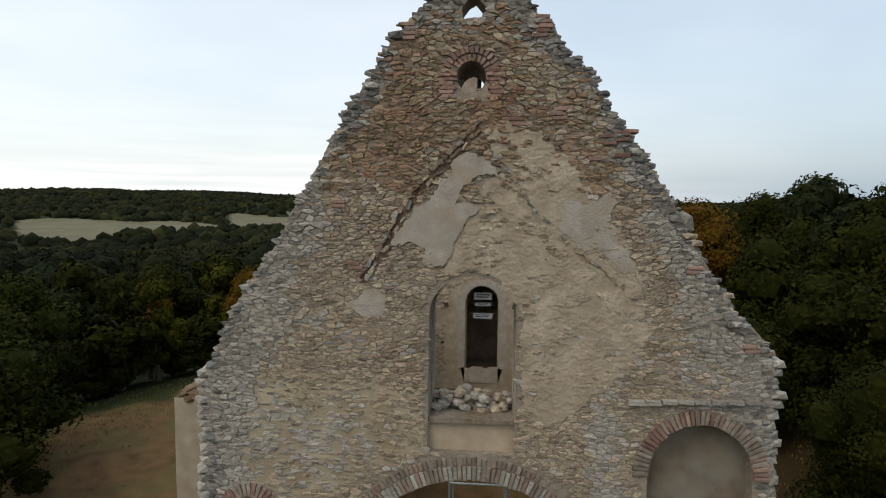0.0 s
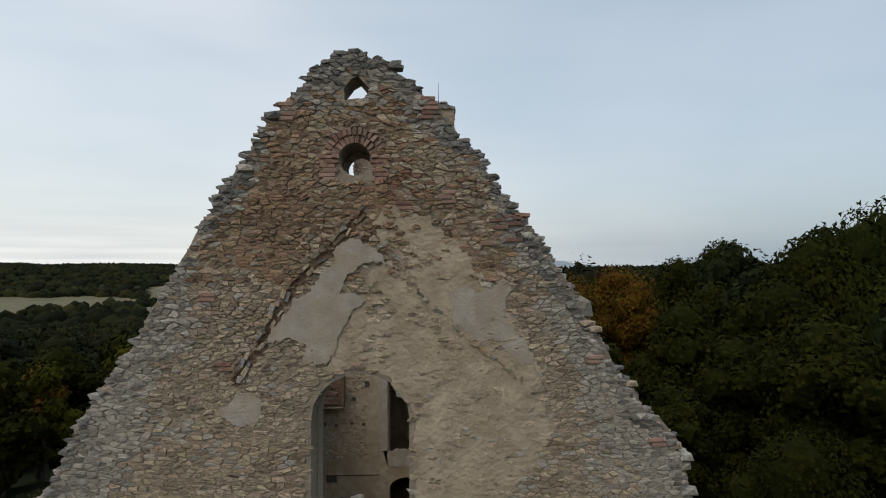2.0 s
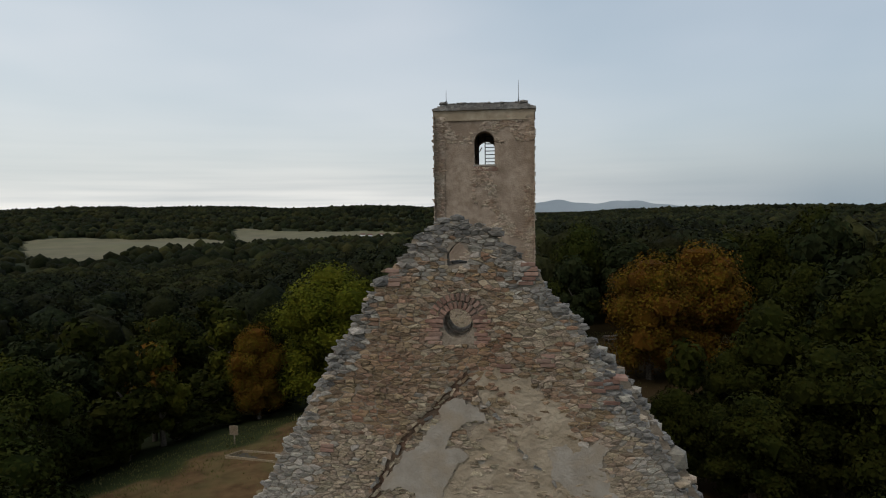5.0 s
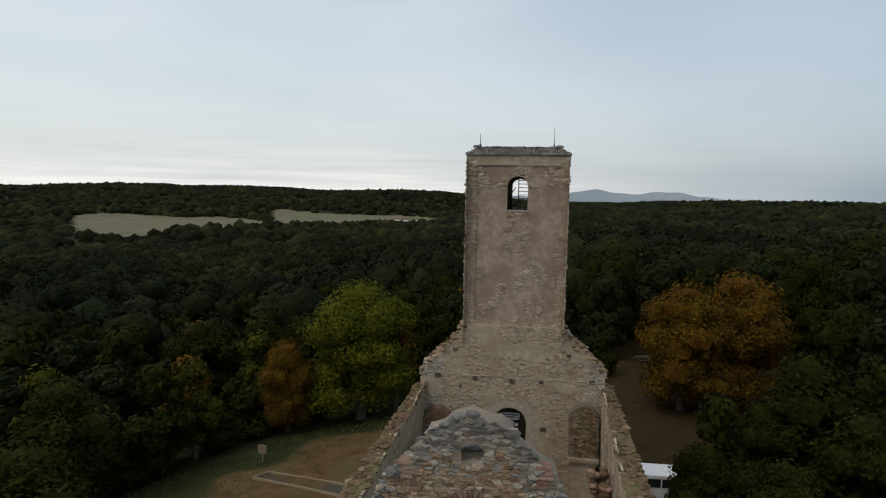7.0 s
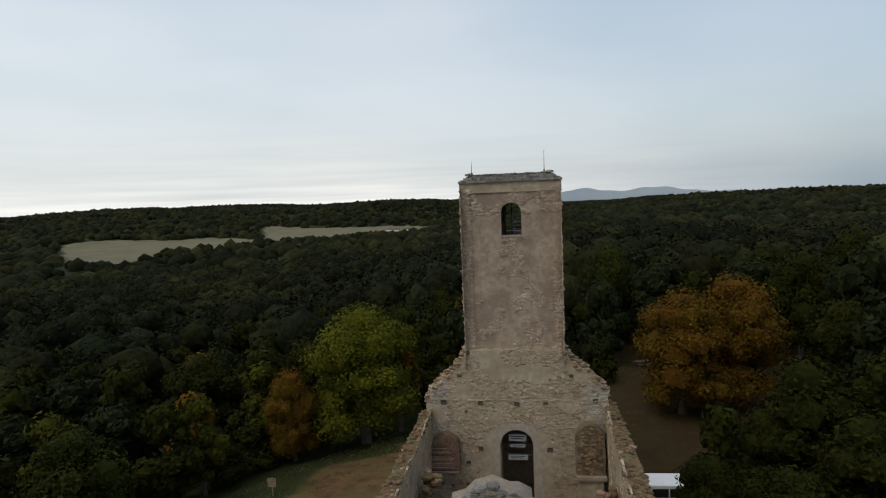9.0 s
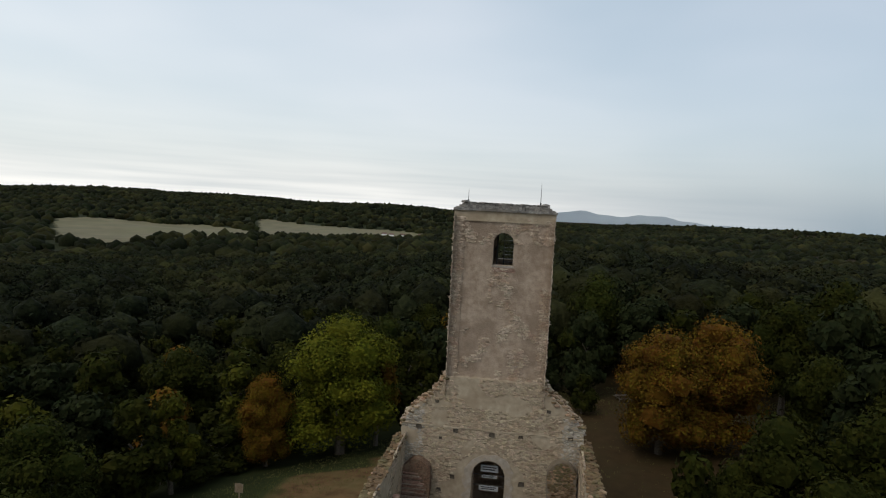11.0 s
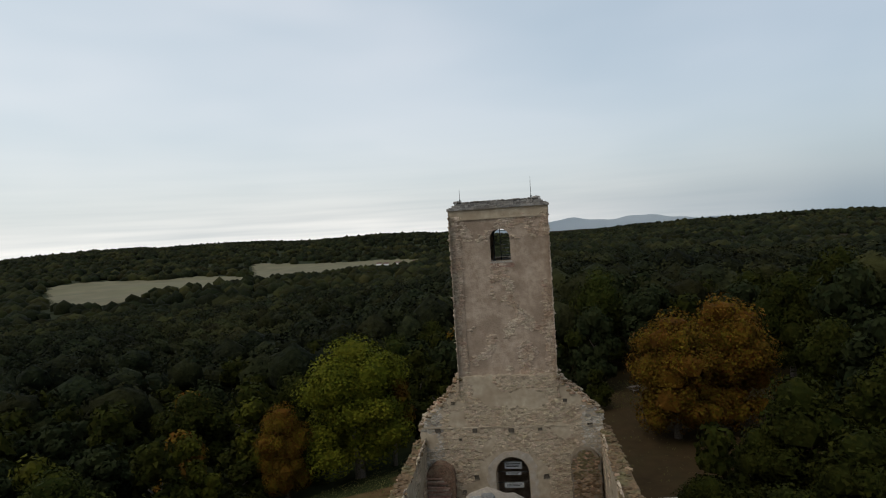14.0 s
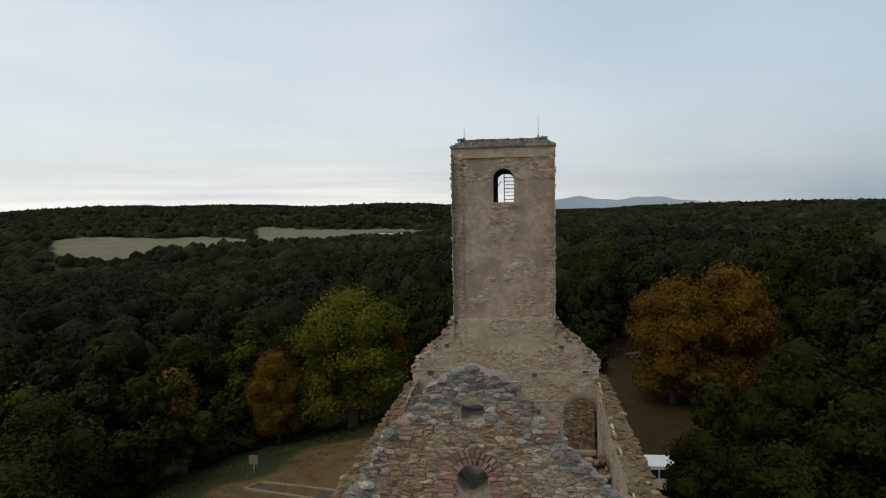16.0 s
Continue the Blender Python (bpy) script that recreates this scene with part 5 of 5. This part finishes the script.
BEHIND = [(1, 17.2, 63.5, 13.6, 10.5), (1, 22.8, 66.0, 14.6, 11), (8, 14.0, 92, 16, 11), (3, 17, 98, 15, 10), (4, 5, 92, 12, 9), (4, 10.5, 74, 5, 4), (2, 29.5, 58.0, 13.0, 8), (2, 35.0, 78.0, 15.5, 10), (2, 43.0, 82.0, 18.0, 11), (2, 41.0, 58.0, 18.0, 10), (3, 36.0, 66.0, 17.0, 9), (3, 48.0, 68.0, 19.0, 11)]
EAST_EDGE = [(2, 15.6, 35.0, 7.6, 6.6), (2, 20.6, 36.8, 10.2, 8), (2, 29.6, 43.5, 16.6, 9), (8, 33.4, 43.0, 18.6, 9), (2, 37.6, 44.5, 19.8, 10), (4, 13.5, 40.0, 9.4, 5.4), (2, 16.8, 42.0, 8.5, 5.0), (2, 19.5, 42.0, 12.0, 8.5), (2, 25.5, 40.5, 13.6, 9.5), (2, 22.5, 32.0, 11.5, 9), (5, 30.0, 31.0, 13.5, 10), (3, 30.0, 51.0, 14.5, 9), (2, 43.0, 43.0, 20.5, 10)]
UNDERWOOD = [(2, 12.5, 38.4, 6.8, 5.0), (2, -19.8, 22.5, 7.4, 7.0), (8, -23.5, 27.0, 9.0, 8.0), (4, -28.0, 44.5, 4.6, 6.0), (4, -26.6, 49.2, 4.8, 6.2), (4, -25.2, 53.4, 4.6, 6.0), (4, -29.6, 40.4, 4.8, 6.2), (4, -23.0, 61.0, 4.6, 6.0), (4, -31.2, 37.0, 5.0, 6.4)]
taken = []
FR = random.Random(77)
for k, x, y, h, w in WEST_EDGE + BEHIND + EAST_EDGE + UNDERWOOD:
    plant(GREENS[k], x, y, h, w, FR.uniform(0, 6.28), *SIZES[k])
    taken.append((x, y, w * 0.42))


def yard(x, y):
    xs = x - 0.5 * (y - 42)
    return math.hypot((xs - 3.0) / 24.0, (y - 42.0) / 42.0) < 1.02 or (-9 < x < 11 and -10 < y < 48) or (-26.5 < x < -12 and 38 < y < 60)


count = 0
for _ in range(9000):
    a, r = radians(FR.uniform(-78, 78)), 112 * math.sqrt(FR.random())
    x, y = 1.0 + r * math.sin(a), 4.0 + r * math.cos(a)
    if y < 12 or yard(x, y) or any((x - tx) ** 2 + (y - ty) ** 2 < (tr + 2.7) ** 2 for tx, ty, tr in taken):
        continue
    k = FR.choice((3, 3, 4, 4, 5, 5, 2, 7 if x < 0 and FR.random() < 0.25 else 4, 6 if FR.random() < 0.25 else 3))
    if math.hypot(x - 1, y - 1) < 48:
        k = 9 if math.hypot(x - 1, y - 1) < 33 else FR.choice((2, 8))
    hh = FR.uniform(9.0, 13.5) + (1.5 if x > 20 else 0)
    plant(GREENS[k], x, y, hh, hh * FR.uniform(0.62, 0.85), FR.uniform(0, 6.28), *SIZES[k])
    taken.append((x, y, 2.5))
    count += 1
    if count >= 210:
        break
for proto in GREENS:
    for o in (*proto.children_recursive, proto):
        bpy.data.objects.remove(o)


# far woods as joined crowns, coarser with distance
def woods(name, r0, r1, spacing, size, sub, leaves, seed, span=62):
    r = np.random.default_rng(seed)
    bm = bmesh.new()
    if sub:
        bmesh.ops.create_icosphere(bm, subdivisions=sub, radius=1.0)
    else:
        bmesh.ops.create_icosphere(bm, subdivisions=1, radius=1.0)
    bv = np.array([v.co[:] for v in bm.verts])
    bf = np.array([[v.index for v in f.verts] for f in bm.faces])
    bm.free()
    if not sub:
        keepf = (bv[bf][:, :, 2].max(axis=1) > -0.15)
        bf = bf[keepf]
    pts = []
    area = radians(2 * span) / 2 * (r1 * r1 - r0 * r0)
    n = int(area / spacing ** 2)
    a = np.radians(r.uniform(-span, span, n))
    rr = np.sqrt(r.uniform(r0 * r0, r1 * r1, n))
    for q, d in zip(a, rr):
        x, y = 1.0 + d * math.sin(q), 4.0 + d * math.cos(q)
        if on_field(x, y) or (d < 240 and yard(x, y)):
            continue
        pts.append((x, y, ground_z(x, y)))
    vs, fs, hearts = [], [], []
    off = 0
    for x, y, z in pts:
        s = size * r.uniform(0.65, 1.3)
        lift = r.uniform(7, 13.5) + 2.5 * noise.noise((x / 11, y / 11, 2.0)) if r1 < 900 else r.uniform(8, 13)
        jit = r.uniform(0.72, 1.14, (len(bv), 1))
        vv = bv * jit * np.array([s, s, s * r.uniform(0.75, 1.05)]) + np.array([x, y, z + lift - s * 0.55])
        vs.append(vv)
        fs.append(bf + off)
        off += len(bv)
        hearts.append((x, y, z + lift - s * 0.7))
    V, F = np.concatenate(vs), np.concatenate(fs)
    shade = np.repeat(r.random(len(pts)) ** 1.3, len(bv))
    if leaves:
        m = len(pts) * leaves
        pick = r.integers(0, len(V), m)
        out = V[pick] - np.array(hearts)[pick // len(bv)]
        out /= np.linalg.norm(out, axis=1)[:, None]
        cen = V[pick] + r.normal(scale=size * 0.2, size=(m, 3)) + out * size * 0.06
        nrm = out + r.normal(scale=0.35, size=(m, 3))
        nrm /= np.linalg.norm(nrm, axis=1)[:, None]
        t1 = np.cross(nrm, r.normal(size=(m, 3)))
        t1 /= np.linalg.norm(t1, axis=1)[:, None]
        t2 = np.cross(nrm, t1)
        q = size * (0.1 if size < 5 else 0.15) * r.uniform(0.6, 1.3, (m, 1))
        T = np.stack([cen - t1 * q - t2 * q * 0.6, cen + t1 * q - t2 * q * 0.5, cen + t2 * q], 1)
        shade = np.concatenate([shade, np.repeat(shade[pick], 3)])
        F = np.concatenate([F, np.arange(m * 3).reshape(-1, 3) + len(V)])
        V = np.concatenate([V, T.reshape(-1, 3)])
    me = bpy.data.meshes.new(name)
    me.vertices.add(len(V))
    me.vertices.foreach_set("co", V.astype(np.float32).ravel())
    me.loops.add(len(F) * 3)
    me.loops.foreach_set("vertex_index", F.astype(np.int32).ravel())
    me.polygons.add(len(F))
    me.polygons.foreach_set("loop_start", np.arange(0, len(F) * 3, 3, dtype=np.int32))
    me.update(calc_edges=True)
    me.polygons.foreach_set("use_smooth", [True] * len(F))
    me.attributes.new("tint", "FLOAT", "POINT").data.foreach_set("value", shade.astype(np.float32))
    me.materials.append(M_WOODS)
    ob = new(name, me)
    return tagged(ob, "dense dark green mixed woodland covering the hills", "woods", kind="stuff")


woods("woods", 92, 330, 6.6, 4.5, 1, 150, 11, 66)
woods("woods", 325, 800, 8.2, 5.2, 0, 30, 12)
woods("woods", 790, 3050, 24, 12.5, 0, 0, 13)

# tufts of grass round the rim of the yard and thinly over it
M_GRASS = leaf_material("grass_blades", (0.085, 0.085, 0.03), (0.17, 0.15, 0.055), 0.03)
tuft = Soup()
GRR = random.Random(3)
made = 0
while made < 13000:
    y = GRR.uniform(22, 86)
    x = GRR.uniform(-34, 40)
    rim = math.hypot((x - 0.5 * (y - 42) - 3.0) / 24.0, (y - 42.0) / 42.0)
    if -6.2 < x < 7.4 and y < 45 or rim > 1.22 or (rim < 0.8 and GRR.random() < 0.9):
        continue
    z = ground_z(x, y)
    for q in range(3):
        a, s = GRR.uniform(0, 6.28), GRR.uniform(0.07, 0.17)
        dx, dy = math.cos(a) * s * 0.45, math.sin(a) * s * 0.45
        bx, by = x + GRR.uniform(-0.15, 0.15), y + GRR.uniform(-0.15, 0.15)
        tuft.add([(bx - dy * 0.4, by + dx * 0.4, z - 0.02), (bx + dy * 0.4, by - dx * 0.4, z - 0.02), (bx + dx, by + dy, z + s)], [(0, 1, 2)])
    made += 1
tuft.make("grass", M_GRASS, None, "short rough grass tufts round the bare yard", "stuff")

# ---- things in the yard ----
def van():
    x, y = 12.0, 44.3
    ob = empty("van", "white delivery van parked beside the ruin", "van", at=(x, y, ground_z(x, y)))
    ob.rotation_euler.z = radians(4)
    s = Soup()
    prof = [(-2.5, 0.45), (2.35, 0.45), (2.5, 0.75), (2.45, 1.1), (1.75, 1.3), (1.2, 2.0), (0.9, 2.15), (-2.35, 2.2), (-2.5, 2.05)]
    w = 0.98
    v = [(a, -w, b) for a, b in prof] + [(a * 0.995, w, b) for a, b in prof]
    n = len(prof)
    f = [(i, (i + 1) % n, n + (i + 1) % n, n + i) for i in range(n)] + [tuple(range(n - 1, -1, -1)), tuple(range(n, 2 * n))]
    s.add(v, f)
    body = s.make("body", M_WHITE, ob)
    mod = body.modifiers.new("round", "BEVEL")
    mod.width, mod.segments = 0.08, 2
    for side in (-1, 1):
        for a, b in ((0.2, 1.05), (-0.95, 0.1), (-2.2, -1.05)):
            s = Soup()
            s.box(a, b, side * 0.99 - 0.006, side * 0.99 + 0.006, 1.3, 1.92)
            s.make("window", M_GLASS, ob)
        for a in (-1.6, 1.55):
            t = Soup()
            t.tube((a, side * 0.78, 0.34), (a, side * 1.0, 0.34), 0.34, 20)
            wheel = t.make("wheel", M_BLACK, ob)
            t = Soup()
            t.tube((a, side * 0.99, 0.34), (a, side * 1.015, 0.34), 0.2, 16)
            t.make("rim", M_STEEL, wheel)
    s = Soup()
    s.add([(1.76, -0.85, 1.32), (1.76, 0.85, 1.32), (1.24, 0.8, 1.98), (1.24, -0.8, 1.98)], [(0, 1, 2, 3)])
    wsn = s.make("windscreen", M_GLASS, ob)
    wsn.location = (0.02, 0, 0.012)
    s = Soup()
    s.box(-2.52, -2.5, -0.8, 0.8, 1.35, 1.95)
    s.make("rear_window", M_GLASS, ob)
    for side in (-1, 1):
        s = Soup()
        s.box(2.42, 2.5, side * 0.7 - 0.15, side * 0.7 + 0.15, 0.78, 0.98)
        s.make("headlight", M_STEEL, ob)


van()


def pit_frame():
    ob = empty("plank_frame", "long shallow pit edged with pale weathered planks", "frame", at=(-15.2, 42.0, 0))
    c = [(-3.5, -0.1), (-2.75, 1.15), (3.9, -0.2), (3.9, -1.8)]
    for k in range(4):
        (xa, ya), (xb, yb) = c[k], c[(k + 1) % 4]
        s = Soup()
        a, b = Vector((xa, ya, 0)), Vector((xb, yb, 0))
        d = (b - a).normalized()
        q = Vector((-d.y, d.x, 0)) * 0.035
        za = ground_z(-15.2 + xa, 42 + ya)
        zb = ground_z(-15.2 + xb, 42 + yb)
        vs = []
        for p, z in ((a, za), (b, zb)):
            for o in (-1, 1):
                for h in (-0.1, 0.22):
                    vs.append(tuple(p + q * o + Vector((0, 0, z + h))))
        s.add(vs, [(0, 1, 3, 2), (4, 6, 7, 5), (0, 4, 5, 1), (2, 3, 7, 6), (0, 2, 6, 4), (1, 5, 7, 3)])
        s.make("plank", M_PALEWOOD, ob)
    s = Soup()
    s.add([(x * 0.96, y * 0.9 - 0.02, ground_z(-15.2 + x, 42 + y) + 0.05) for x, y in c], [(0, 3, 2, 1)])
    s.make("pit_floor", M_HOLE, ob, "flat dark floor inside the frame")


pit_frame()


def notice():
    x, y = -19.6, 45.4
    ob = empty("notice_board", "small weathered notice board on a post at the wood's edge", "sign", at=(x, y, ground_z(x, y)))
    s = Soup()
    s.tube((0, 0, -0.3), (0, 0, 1.5), 0.06, 8)
    s.make("post", M_WOOD, ob)
    s = Soup()
    s.box(-0.35, 0.35, -0.1, -0.06, 0.75, 1.5)
    s.make("board", M_WOOD, ob)


notice()


def bench(x, y, turn):
    ob = empty("picnic_table", "dark timber picnic table with benches on the grass", "table", at=(x, y, ground_z(x, y)))
    ob.rotation_euler.z = radians(turn)
    for k in range(3):
        s = Soup()
        s.box(-0.9, 0.9, -0.36 + k * 0.25, -0.13 + k * 0.25, 0.71, 0.75)
        s.make("top_board", M_BARK, ob)
    for yy in (-0.75, 0.75):
        s = Soup()
        s.box(-0.9, 0.9, yy - 0.13, yy + 0.13, 0.42, 0.46)
        s.make("seat", M_BARK, ob)
    for xx in (-0.65, 0.65):
        s = Soup()
        s.box(xx - 0.04, xx + 0.04, -0.88, 0.88, 0.34, 0.42)
        s.tube((xx, -0.6, -0.2), (xx, -0.25, 0.71), 0.05)
        s.tube((xx, 0.6, -0.2), (xx, 0.25, 0.71), 0.05)
        s.make("leg", M_BARK, ob)


bench(16.4, 80.5, 20)

# thin steel frame standing in the nave, seen through the great arch
fr = empty("steel_frame", "thin pale steel frame of a shelter standing in the nave", "frame", at=(0.85, 16.5, 0.16))
for x in (-0.75, 0.75):
    for y in (-0.75, 0.75):
        s = Soup()
        s.tube((x, y, 0), (x, y, 6.75), 0.035)
        s.make("post", M_STEEL, fr)
for a, b in (((-0.75, -0.75), (0.75, -0.75)), ((-0.75, 0.75), (0.75, 0.75)), ((-0.75, -0.75), (-0.75, 0.75)), ((0.75, -0.75), (0.75, 0.75))):
    s = Soup()
    s.tube((*a, 6.75), (*b, 6.75), 0.035)
    s.tube((*a, 6.2), (*b, 6.2), 0.03)
    s.make("rail", M_STEEL, fr)
